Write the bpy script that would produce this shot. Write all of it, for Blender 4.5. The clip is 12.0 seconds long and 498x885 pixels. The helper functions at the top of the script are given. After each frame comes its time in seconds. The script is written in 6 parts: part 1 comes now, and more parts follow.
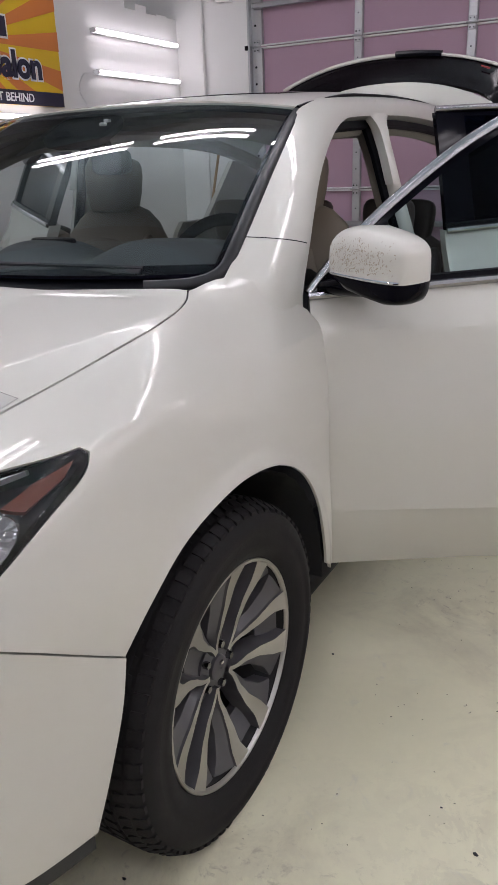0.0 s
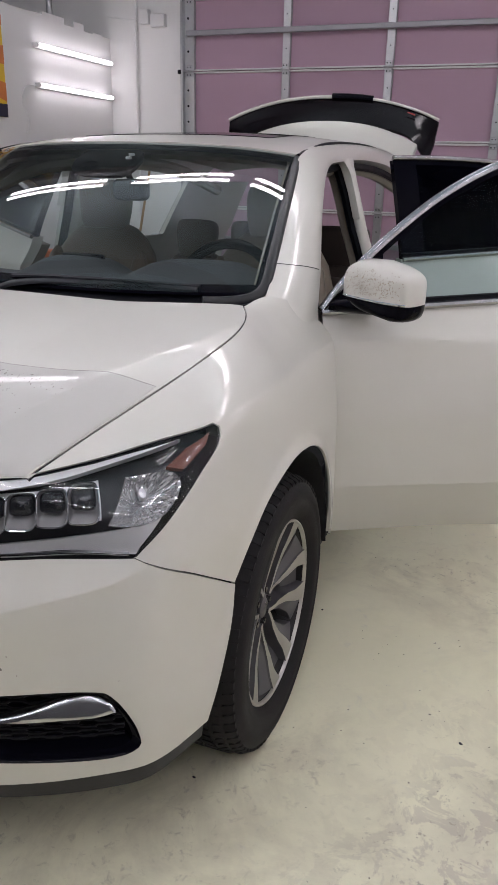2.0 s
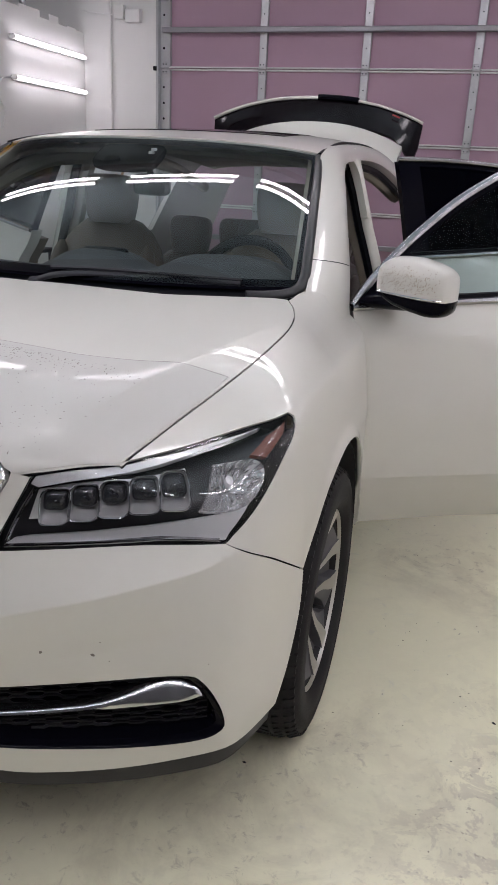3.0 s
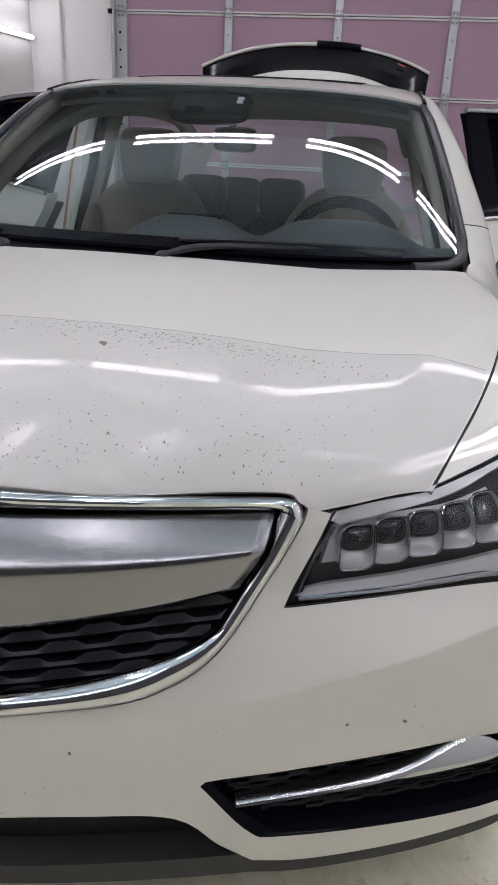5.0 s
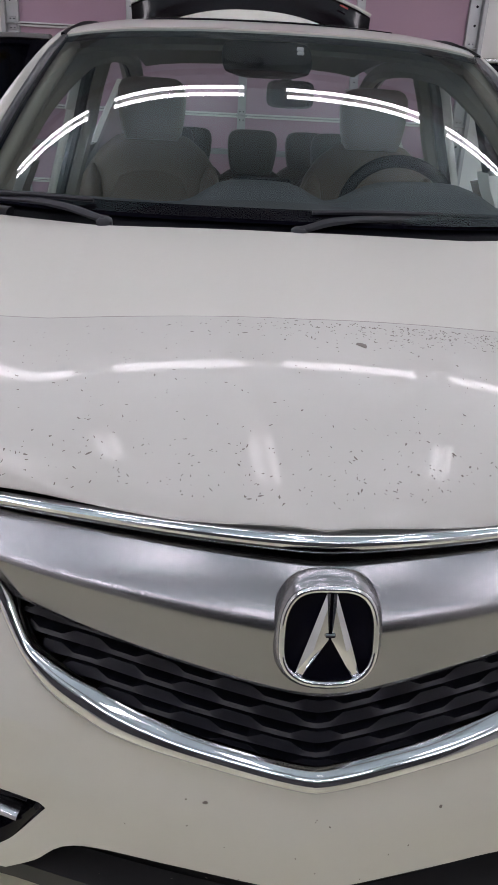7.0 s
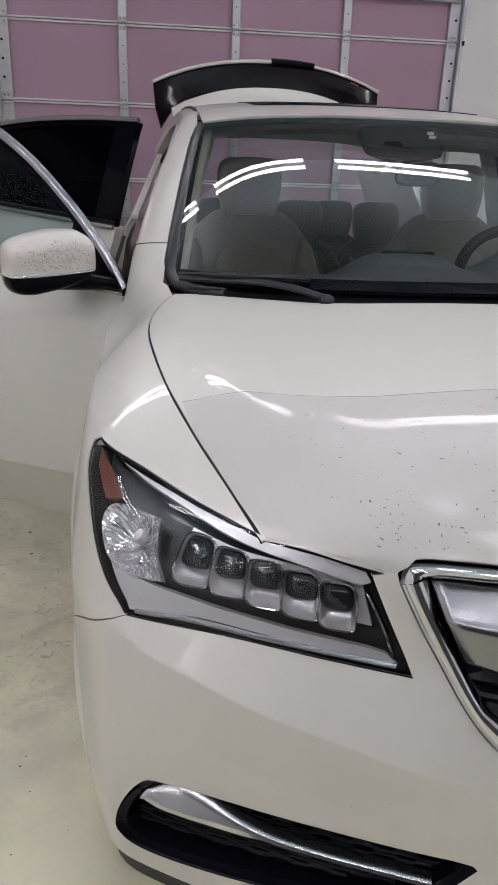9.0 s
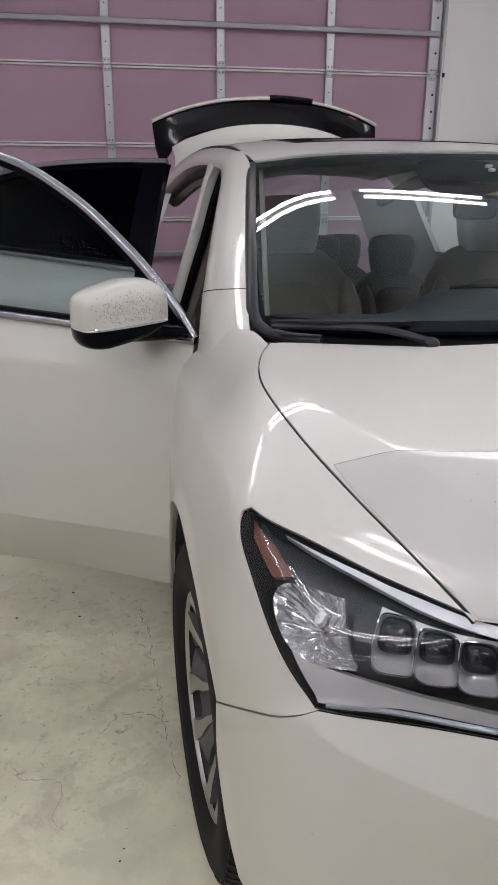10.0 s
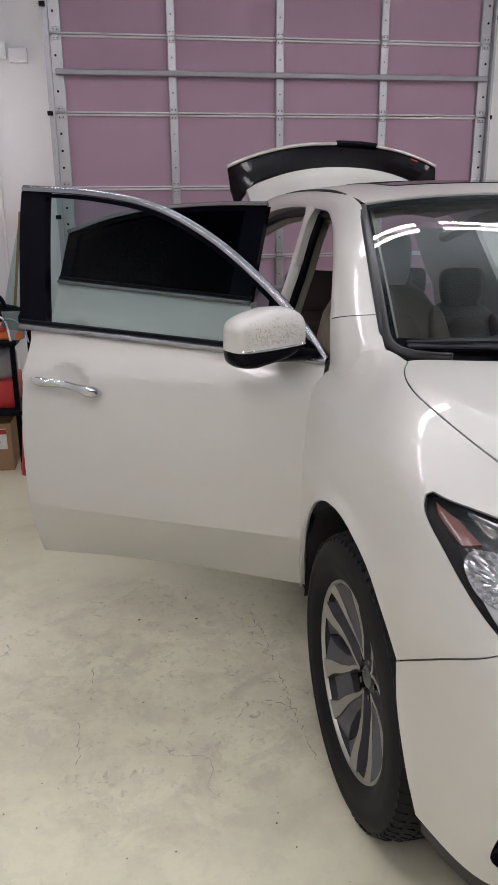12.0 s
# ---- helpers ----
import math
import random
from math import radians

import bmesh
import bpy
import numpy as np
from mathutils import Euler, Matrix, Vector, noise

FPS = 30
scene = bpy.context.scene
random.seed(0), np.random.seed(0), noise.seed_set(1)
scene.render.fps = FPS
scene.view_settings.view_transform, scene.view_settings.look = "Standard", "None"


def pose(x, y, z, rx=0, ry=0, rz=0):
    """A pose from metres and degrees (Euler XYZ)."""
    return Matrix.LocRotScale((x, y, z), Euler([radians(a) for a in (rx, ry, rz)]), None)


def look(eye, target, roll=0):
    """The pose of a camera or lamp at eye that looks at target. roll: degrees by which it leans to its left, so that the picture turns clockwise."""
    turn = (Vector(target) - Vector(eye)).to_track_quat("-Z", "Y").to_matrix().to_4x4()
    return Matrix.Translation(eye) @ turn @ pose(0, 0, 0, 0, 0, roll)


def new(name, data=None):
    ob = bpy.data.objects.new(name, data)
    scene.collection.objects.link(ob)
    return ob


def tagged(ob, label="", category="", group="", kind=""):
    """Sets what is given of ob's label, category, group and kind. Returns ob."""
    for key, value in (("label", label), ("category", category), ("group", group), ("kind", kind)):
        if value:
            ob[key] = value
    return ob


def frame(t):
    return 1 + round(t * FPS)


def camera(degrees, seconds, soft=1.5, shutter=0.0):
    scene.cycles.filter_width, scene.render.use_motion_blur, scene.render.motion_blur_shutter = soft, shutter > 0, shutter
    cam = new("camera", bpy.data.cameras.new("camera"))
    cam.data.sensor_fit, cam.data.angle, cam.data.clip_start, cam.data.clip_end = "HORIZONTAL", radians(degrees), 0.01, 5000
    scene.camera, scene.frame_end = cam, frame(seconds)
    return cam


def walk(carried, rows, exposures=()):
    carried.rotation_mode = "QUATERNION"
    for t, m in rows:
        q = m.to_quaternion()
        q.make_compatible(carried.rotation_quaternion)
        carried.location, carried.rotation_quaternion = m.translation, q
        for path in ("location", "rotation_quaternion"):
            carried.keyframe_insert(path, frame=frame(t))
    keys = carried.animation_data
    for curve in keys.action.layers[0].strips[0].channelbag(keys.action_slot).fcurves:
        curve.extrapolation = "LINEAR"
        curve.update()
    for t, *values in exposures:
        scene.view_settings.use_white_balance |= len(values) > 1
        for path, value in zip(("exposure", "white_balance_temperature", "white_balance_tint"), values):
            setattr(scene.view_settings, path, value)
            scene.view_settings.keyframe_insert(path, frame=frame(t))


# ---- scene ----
cam = camera(36.6, 12.0)
PATH = [
    (0, (1.652, -1.16, 1.393), (0.733, 0.473, 0.694), -2.0),
    (0.5, (1.567, -1.3, 1.407), (0.66, 0.339, 0.706), -0.9),
    (1, (1.589, -1.453, 1.414), (0.715, 0.202, 0.709), -0.3),
    (1.5, (1.578, -1.57, 1.448), (0.811, 0.14, 0.751), 0.5),
    (2, (1.478, -1.696, 1.482), (0.825, 0.068, 0.802), 1.4),
    (2.5, (1.349, -1.816, 1.482), (0.769, -0.024, 0.807), 2.2),
    (2.7, (1.312, -1.832, 1.471), (0.754, -0.034, 0.796), 2.5),
    (4.3, (0.793, -1.736, 1.462), (0.44, 0.102, 0.758), 2.2),
    (4.5, (0.709, -1.748, 1.463), (0.388, 0.091, 0.745), 2.4),
    (5, (0.542, -1.703, 1.434), (0.255, 0.122, 0.669), 2.6),
    (5.5, (0.396, -1.568, 1.439), (0.128, 0.238, 0.624), 2.1),
    (6, (0.264, -1.518, 1.434), (0.081, 0.284, 0.584), 2.0),
    (6.5, (0.058, -1.57, 1.435), (0.048, 0.229, 0.562), 2.6),
    (6.7, (-0.03, -1.604, 1.444), (0.008, 0.192, 0.565), 2.8),
    (8.3, (-0.54, -1.551, 1.458), (-0.334, 0.269, 0.656), 3.1),
    (8.5, (-0.63, -1.553, 1.461), (-0.405, 0.274, 0.679), 2.8),
    (9, (-0.824, -1.594, 1.479), (-0.551, 0.244, 0.739), 2.2),
    (9.5, (-0.964, -1.537, 1.469), (-0.647, 0.309, 0.768), 1.3),
    (10, (-1.114, -1.426, 1.491), (-0.752, 0.425, 0.825), 0.3),
    (10.5, (-1.263, -1.376, 1.513), (-0.866, 0.481, 0.883), -0.3),
    (11, (-1.42, -1.407, 1.521), (-1.014, 0.458, 0.923), -0.5),
    (11.5, (-1.447, -1.507, 1.502), (-1.076, 0.376, 0.938), -0.5),
    (12, (-1.454, -1.624, 1.501), (-1.156, 0.267, 0.923), -0.6),
]
LIGHT = [(0, 0.05, 6370, 11), (2.5, 0.05, 6390, 11), (4.5, 0.11, 6270, 10), (5.5, 0.12, 6260, 10), (6.5, -0.08, 6290, 11), (8.5, 0.04, 6340, 10), (9.5, 0.03, 6410, 10), (12, 0.15, 6460, 11)]
walk(cam, [(t, look(eye, target, roll)) for t, eye, target, roll in PATH], LIGHT)

# ---- light ----
world = bpy.data.worlds.new("room_air")
world.use_nodes = True
world.node_tree.nodes["Background"].inputs[0].default_value = (0.9, 0.95, 1.0, 1)
world.node_tree.nodes["Background"].inputs[1].default_value = 0.02
scene.world = world


# ---- materials ----
def material(name, colour, rough=0.5, metal=0.0, coat=0.0, spread=0.06, grain=0.0, size=6.0, fine=120.0, emit=0.0, spec=0.5, second=None, coat_rough=0.03):
    """Colour that varies at two scales (large blotches, fine grain), with fine relief."""
    m = bpy.data.materials.new(name)
    m.use_nodes = True
    t = m.node_tree
    b = t.nodes["Principled BSDF"]
    coords = t.nodes.new("ShaderNodeTexCoord")
    big, small = t.nodes.new("ShaderNodeTexNoise"), t.nodes.new("ShaderNodeTexNoise")
    big.inputs["Scale"].default_value, small.inputs["Scale"].default_value = size, fine
    big.inputs["Detail"].default_value, small.inputs["Detail"].default_value = 5, 3
    for n in (big, small):
        t.links.new(coords.outputs["Object"], n.inputs["Vector"])
    ramp = t.nodes.new("ShaderNodeMix")
    ramp.data_type = "RGBA"
    dark = second or [c * (1 - spread) for c in colour]
    ramp.inputs["A"].default_value = (*dark, 1)
    ramp.inputs["B"].default_value = (*[min(1, c * (1 + spread * 0.5)) for c in colour], 1)
    mix = t.nodes.new("ShaderNodeMath")
    mix.operation = "MULTIPLY_ADD"
    mix.inputs[1].default_value, mix.inputs[2].default_value = 0.35, 0.0
    t.links.new(small.outputs["Fac"], mix.inputs[0])
    add = t.nodes.new("ShaderNodeMath")
    add.operation = "MULTIPLY_ADD"
    add.inputs[1].default_value = 0.65
    t.links.new(big.outputs["Fac"], add.inputs[0])
    t.links.new(mix.outputs[0], add.inputs[2])
    t.links.new(add.outputs[0], ramp.inputs["Factor"])
    t.links.new(ramp.outputs["Result"], b.inputs["Base Color"])
    b.inputs["Roughness"].default_value, b.inputs["Metallic"].default_value = rough, metal
    b.inputs["Specular IOR Level"].default_value = spec
    b.inputs["Coat Weight"].default_value, b.inputs["Coat Roughness"].default_value = coat, coat_rough
    if rough > 0.12 and metal < 0.9:
        var = t.nodes.new("ShaderNodeMapRange")
        var.inputs["To Min"].default_value, var.inputs["To Max"].default_value = rough * 0.88, min(1, rough * 1.12)
        t.links.new(big.outputs["Fac"], var.inputs["Value"])
        t.links.new(var.outputs["Result"], b.inputs["Roughness"])
    if grain:
        bump = t.nodes.new("ShaderNodeBump")
        bump.inputs["Strength"].default_value, bump.inputs["Distance"].default_value = grain, 0.002
        t.links.new(small.outputs["Fac"], bump.inputs["Height"])
        t.links.new(bump.outputs["Normal"], b.inputs["Normal"])
    if emit:
        b.inputs["Emission Color"].default_value = (*colour, 1)
        b.inputs["Emission Strength"].default_value = emit
    return m


def glass(name, tint, gloss=1.5):
    m = bpy.data.materials.new(name)
    m.use_nodes = True
    t = m.node_tree
    t.nodes.remove(t.nodes["Principled BSDF"])
    clear, shine, mix, fres = (t.nodes.new(k) for k in ("ShaderNodeBsdfTransparent", "ShaderNodeBsdfGlossy", "ShaderNodeMixShader", "ShaderNodeFresnel"))
    clear.inputs[0].default_value = (*tint, 1)
    shine.inputs["Roughness"].default_value = 0.01
    fres.inputs["IOR"].default_value = gloss
    t.links.new(fres.outputs[0], mix.inputs[0])
    t.links.new(clear.outputs[0], mix.inputs[1])
    t.links.new(shine.outputs[0], mix.inputs[2])
    t.links.new(mix.outputs[0], t.nodes["Material Output"].inputs[0])
    return m


PAINT = material("pearl_white_paint", (0.555, 0.545, 0.505), 0.36, 0.08, 0.62, 0.03, 0.0, 3.0, 60.0, coat_rough=0.013, spec=0.35)
FILM = material("clear_protection_film", (0.465, 0.458, 0.435), 0.40, 0.06, 0.28, 0.03, 0.0, 5.0, 80.0, coat_rough=0.042, spec=0.3)
STRIP = material("dull_silver_strip", (0.66, 0.66, 0.67), 0.32, 0.35, 0.2, 0.06)
SILVER = material("bright_silver_reflector", (0.72, 0.72, 0.73), 0.28, 0.5, 0.3, 0.05)
FILM_EDGE = material("dusty_film_edge", (0.30, 0.285, 0.27), 0.8, 0.0, 0.0, 0.2)
CUP = material("grey_silver_cup", (0.62, 0.62, 0.63), 0.26, 0.6, 0.3, 0.05)
SPLAT = material("dried_bug_splatter", (0.10, 0.085, 0.08), 0.7, 0.0, 0.0, 0.5, 0.0, 60, 300, second=(0.19, 0.165, 0.15))
SPLAT_PALE = material("pale_bug_splatter", (0.21, 0.18, 0.14), 0.7, 0.0, 0.0, 0.5, 0.0, 60, 300, second=(0.40, 0.36, 0.30))
BLACK_GLOSS = material("gloss_black_trim", (0.003, 0.003, 0.006), 0.08, 0.0, 0.0, 0.3, spec=0.06)
MOULDING = material("grey_black_moulding", (0.012, 0.0125, 0.015), 0.32, 0.0, 0.0, 0.2, spec=0.35)
BLACK = material("matt_black_plastic", (0.003, 0.0033, 0.0055), 0.45, 0.0, 0.0, 0.3, 0.0, 10, 300, spec=0.08)
MATT = material("flock_black", (0.006, 0.006, 0.007), 0.9, 0.0, 0.0, 0.3, 0.0, spec=0.05)
UNDER = material("dark_underbody", (0.01, 0.01, 0.012), 0.8, 0.0, 0.0, 0.3, 0.3)
GREY_LIP = material("grey_plastic_lip", (0.016, 0.016, 0.018), 0.6, 0.0, 0.0, 0.2, 0.1, 10, 300)
CHROME = material("chrome", (0.66, 0.67, 0.70), 0.06, 1.0, 0.0, 0.03)
SATIN = material("satin_metal", (0.27, 0.27, 0.285), 0.24, 1.0, 0.0, 0.05, 0.05, 4, 400)
TRIM_METAL = material("brushed_window_trim", (0.30, 0.30, 0.32), 0.22, 1.0, 0.0, 0.05)
RUBBER = material("tyre_rubber", (0.0125, 0.0115, 0.0128), 0.7, 0.0, 0.0, 0.3, 0.3, 14, 300, spec=0.2)
RIM_FACE = material("machined_alloy", (0.44, 0.43, 0.41), 0.42, 1.0, 0.0, 0.08, 0.1, 30, 500)
RIM_DARK = material("dark_grey_alloy", (0.085, 0.083, 0.092), 0.38, 0.2, 0.25, 0.15)
# near black, so the depth of the wheel looks shaded between the spokes
BARREL = material("shade_dark_barrel", (0.018, 0.0175, 0.019), 0.6, 0.1, 0.0, 0.3)
CREAM = material("cream_leather", (0.125, 0.10, 0.073), 0.5, 0.0, 0.0, 0.12, 0.0, 8, 200)
# seat leather darkened: the shade at the back of the cabin, put into the colour
SHADED_LEATHER = material("shaded_rear_leather", (0.045, 0.033, 0.029), 0.5, 0.0, 0.0, 0.15, 0.0, 8, 200)
DASH = material("dark_grey_dashboard", (0.05, 0.058, 0.066), 0.6, 0.0, 0.0, 0.2, 0.0, 10, 300)
LINER = material("pale_headliner", (0.34, 0.32, 0.27), 0.9, 0.0, 0.0, 0.08, 0.2)
WINDSHIELD = glass("windshield_glass", (0.60, 0.68, 0.68), 1.6)
DOOR_GLASS = glass("green_tinted_glass", (0.54, 0.66, 0.67), 1.16)
DARK_GLASS = glass("privacy_glass", (0.002, 0.003, 0.008), 1.09)
LENS = glass("clear_lens", (0.93, 0.94, 0.95), 1.45)
WHITE_WALL = material("white_painted_wall", (0.72, 0.715, 0.71), 0.75, 0.0, 0.0, 0.06, 0.25, 2.2, 90)
PINK = material("pink_insulation_panel", (0.385, 0.257, 0.334), 0.75, 0.0, 0.0, 0.06, 0.15, 2.5, 140)
STEEL = material("galvanised_steel", (0.44, 0.45, 0.465), 0.42, 0.85, 0.0, 0.2, 0.1, 12, 90)
DARK_WALL = material("dark_shop_wall", (0.07, 0.07, 0.078), 0.8, 0.0, 0.0, 0.3, 0.2, 2, 40)
HAZE_WALL = material("dim_grey_wall", (0.26, 0.26, 0.27), 0.9, 0.0, 0.0, 0.2, 0.2, 2, 40)
CEIL = material("grey_ceiling", (0.41, 0.51, 0.54), 0.9, 0.0, 0.0, 0.2, 0.2, 2, 40)


def floor_paint():
    """Worn epoxy: pale paint, broad stains, scuffed patches, fine cracks and specks of grit."""
    m = material("worn_epoxy_floor", (0.74, 0.71, 0.53), 0.36, 0.0, 0.3, 0.10, 0.2, 1.1, 38, coat_rough=0.2)
    t = m.node_tree
    b = t.nodes["Principled BSDF"]
    paint = b.inputs["Base Color"].links[0].from_socket
    coords = t.nodes.new("ShaderNodeTexCoord")

    def noise_at(scale, detail, rough=0.6, warp=0.0):
        n = t.nodes.new("ShaderNodeTexNoise")
        n.inputs["Scale"].default_value, n.inputs["Detail"].default_value, n.inputs["Roughness"].default_value = scale, detail, rough
        n.inputs["Distortion"].default_value = warp
        t.links.new(coords.outputs["Object"], n.inputs["Vector"])
        return n.outputs["Fac"]

    def between(value, lo, hi):
        r = t.nodes.new("ShaderNodeMapRange")
        r.inputs["From Min"].default_value, r.inputs["From Max"].default_value = lo, hi
        t.links.new(value, r.inputs["Value"])
        return r.outputs["Result"]

    def times(a, b_):
        k = t.nodes.new("ShaderNodeMath")
        k.operation = "MULTIPLY"
        t.links.new(a, k.inputs[0])
        if isinstance(b_, float):
            k.inputs[1].default_value = b_
        else:
            t.links.new(b_, k.inputs[1])
        return k.outputs[0]

    def blend(base, fac, colour):
        k = t.nodes.new("ShaderNodeMix")
        k.data_type = "RGBA"
        t.links.new(base, k.inputs["A"])
        k.inputs["B"].default_value = (*colour, 1)
        t.links.new(fac, k.inputs["Factor"])
        return k.outputs["Result"]

    stain = times(between(noise_at(0.9, 6, 0.62, 0.6), 0.50, 0.70), 0.38)
    col = blend(paint, stain, (0.30, 0.275, 0.225))
    zone = between(noise_at(0.75, 3, 0.5), 0.48, 0.62)
    scuff = times(between(noise_at(26, 8, 0.72, 0.8), 0.56, 0.66), zone)
    col = blend(col, times(scuff, 0.7), (0.27, 0.235, 0.19))
    blotch = times(between(noise_at(2.6, 8, 0.68, 1.2), 0.50, 0.66), between(noise_at(0.8, 3, 0.5), 0.40, 0.60))
    col = blend(col, times(blotch, 0.42), (0.335, 0.30, 0.232))
    def near(x, y, r0, r1):
        d = t.nodes.new("ShaderNodeVectorMath")
        d.operation = "DISTANCE"
        d.inputs[1].default_value = (x, y, 0)
        t.links.new(coords.outputs["Object"], d.inputs[0])
        return between(d.outputs["Value"], r1, r0)

    # paint that has flaked off in small islands, beside both front wheels
    for x, y, r, deep in ((1.66, -0.30, 0.85, 0.62), (-1.50, 0.45, 1.0, 0.40), (2.3, 1.2, 0.6, 0.5)):
        spread_ = times(near(x, y, 0.15, r), between(noise_at(1.9, 4, 0.6), 0.38, 0.60))
        flake = times(between(noise_at(9.5, 9, 0.72, 0.5), 0.50, 0.53), spread_)
        col = blend(col, times(flake, deep), (0.40, 0.36, 0.30))
        col = blend(col, times(times(between(noise_at(34, 5, 0.7), 0.60, 0.64), spread_), deep), (0.20, 0.17, 0.14))
    # brown stains left of the open door
    for x, y, r in ((-1.60, 1.08, 0.30), (-1.42, 0.02, 0.34), (-1.75, 0.45, 0.30), (-1.15, 0.62, 0.26), (1.30, 0.95, 0.35)):
        blot = times(near(x, y, 0.04, r), between(noise_at(4.5, 7, 0.66, 0.9), 0.42, 0.62))
        col = blend(col, times(blot, 0.42), (0.40, 0.335, 0.245))
    chalk = times(between(noise_at(11, 8, 0.7, 1.2), 0.60, 0.70), 0.4)
    col = blend(col, chalk, (0.56, 0.545, 0.475))
    crack = t.nodes.new("ShaderNodeTexVoronoi")
    crack.feature = "DISTANCE_TO_EDGE"
    crack.inputs["Scale"].default_value = 1.15
    warp = t.nodes.new("ShaderNodeTexNoise")
    warp.inputs["Scale"].default_value, warp.inputs["Detail"].default_value = 5.0, 6
    t.links.new(coords.outputs["Object"], warp.inputs["Vector"])
    shift = t.nodes.new("ShaderNodeVectorMath")
    shift.operation = "MULTIPLY_ADD"
    shift.inputs[1].default_value = (0.5, 0.5, 0.5)
    t.links.new(warp.outputs["Color"], shift.inputs[0])
    t.links.new(coords.outputs["Object"], shift.inputs[2])
    t.links.new(shift.outputs[0], crack.inputs["Vector"])
    line = between(crack.outputs["Distance"], 0.0042, 0.0012)
    worn = between(noise_at(1.7, 4), 0.49, 0.60)
    col = blend(col, times(times(line, times(worn, near(-1.35, 0.7, 0.5, 1.2))), 0.6), (0.10, 0.085, 0.07))
    grit = t.nodes.new("ShaderNodeTexVoronoi")
    grit.inputs["Scale"].default_value = 24.0
    t.links.new(shift.outputs[0], grit.inputs["Vector"])
    dots = times(between(grit.outputs["Distance"], 0.10, 0.06), between(noise_at(3.1, 2), 0.60, 0.64))
    col = blend(col, times(dots, 0.8), (0.07, 0.06, 0.055))
    t.links.new(col, b.inputs["Base Color"])
    return m


FLOOR = floor_paint()
CRACK = material("dirty_crack", (0.27, 0.24, 0.195), 0.9, 0.0, 0.0, 0.3)
TUBE = material("lit_led_tube", (1.03, 0.955, 1.0), 0.4, emit=24.5)
TUBE_SHORT = material("lit_short_led_tube", (1.03, 0.955, 1.0), 0.4, emit=20.0)
TUBE_WALL = material("lit_wall_tube", (1.03, 0.955, 1.0), 0.4, emit=7.5)
TUBE_EAST = material("lit_east_wall_tube", (1.03, 0.955, 1.0), 0.4, emit=11.0)
FIXTURE = material("white_lamp_body", (0.7, 0.7, 0.7), 0.5)


# ---- building helpers ----
def part(name, bm, mat, parent=None, label="", smooth=True, angle=40):
    me = bpy.data.meshes.new(name)
    bm.to_mesh(me)
    bm.free()
    mats = mat if isinstance(mat, (list, tuple)) else [mat]
    for x in mats:
        me.materials.append(x)
    if smooth:
        me.shade_smooth()
        me.set_sharp_from_angle(angle=radians(angle))
    ob = new(name, me)
    if parent:
        ob.parent = parent
    return tagged(ob, label)


def thing(name, label, category, group="", at_=(0, 0, 0)):
    ob = new(name)
    ob.location = at_
    ob.empty_display_size = 0.1
    return tagged(ob, label, category, group)


def box(x0, x1, y0, y1, z0, z1, bevel=0.0, seg=2):
    bm = bmesh.new()
    bmesh.ops.create_cube(bm, size=1, matrix=Matrix.Translation(((x0 + x1) / 2, (y0 + y1) / 2, (z0 + z1) / 2)) @ Matrix.Diagonal((x1 - x0, y1 - y0, z1 - z0, 1)))
    if bevel:
        bmesh.ops.bevel(bm, geom=list(bm.edges), offset=bevel, segments=seg, profile=0.5, affect="EDGES")
    return bm


def tube(points, radius, sides=10, closed=False, flat=1.0):
    """A round or oval bar along a line of points; radius may be a list."""
    bm = bmesh.new()
    pts = [Vector(p) for p in points]
    n = len(pts)
    rings = []
    side = None
    for i, p in enumerate(pts):
        a, b = pts[i - 1 if (i or closed) else 0], pts[(i + 1) % n if (i < n - 1 or closed) else n - 1]
        way = (b - a).normalized()
        side = (side - way * side.dot(way)).normalized() if side else way.orthogonal().normalized()
        up = way.cross(side)
        r = radius[i] if isinstance(radius, (list, tuple)) else radius
        rings.append([bm.verts.new(p + r * (math.cos(2 * math.pi * k / sides) * side + flat * math.sin(2 * math.pi * k / sides) * up)) for k in range(sides)])
    for i in range(n if closed else n - 1):
        a, b = rings[i], rings[(i + 1) % n]
        for k in range(sides):
            bm.faces.new((a[k], a[(k + 1) % sides], b[(k + 1) % sides], b[k]))
    if not closed:
        bm.faces.new(rings[0][::-1])
        bm.faces.new(rings[-1])
    bmesh.ops.recalc_face_normals(bm, faces=bm.faces)
    return bm


def spline(pts, step=0.02, least=2):
    """A Catmull-Rom curve through points of any dimension."""
    p = np.array(pts, float)
    if len(p) == 2:
        n = max(least, int(np.linalg.norm(p[1] - p[0]) / step) + 1)
        return [tuple(p[0] + (p[1] - p[0]) * k / n) for k in range(n + 1)]
    q = np.vstack([2 * p[0] - p[1], p, 2 * p[-1] - p[-2]])
    out = []
    for i in range(1, len(q) - 2):
        a, b, c, d = q[i - 1 : i + 3]
        n = max(least, int(np.linalg.norm(c - b) / step) + 1)
        for k in range(n):
            s = k / n
            out.append(tuple(0.5 * (2 * b + (c - a) * s + (2 * a - 5 * b + 4 * c - d) * s * s + (3 * b - a - 3 * c + d) * s**3)))
    return out + [tuple(p[-1])]


def outline(*runs, step=0.02, scale=(1, 1)):
    """A closed outline out of runs of points: smooth within a run, a corner where two meet."""
    out = []
    for run in runs:
        s = np.array(scale)
        line = [tuple(np.array(p) / s) for p in spline(np.array(run, float) * s, step)]
        out += line[:-1] if np.allclose(line[-1], runs[(runs.index(run) + 1) % len(runs)][0], atol=1e-6) else line
    return out


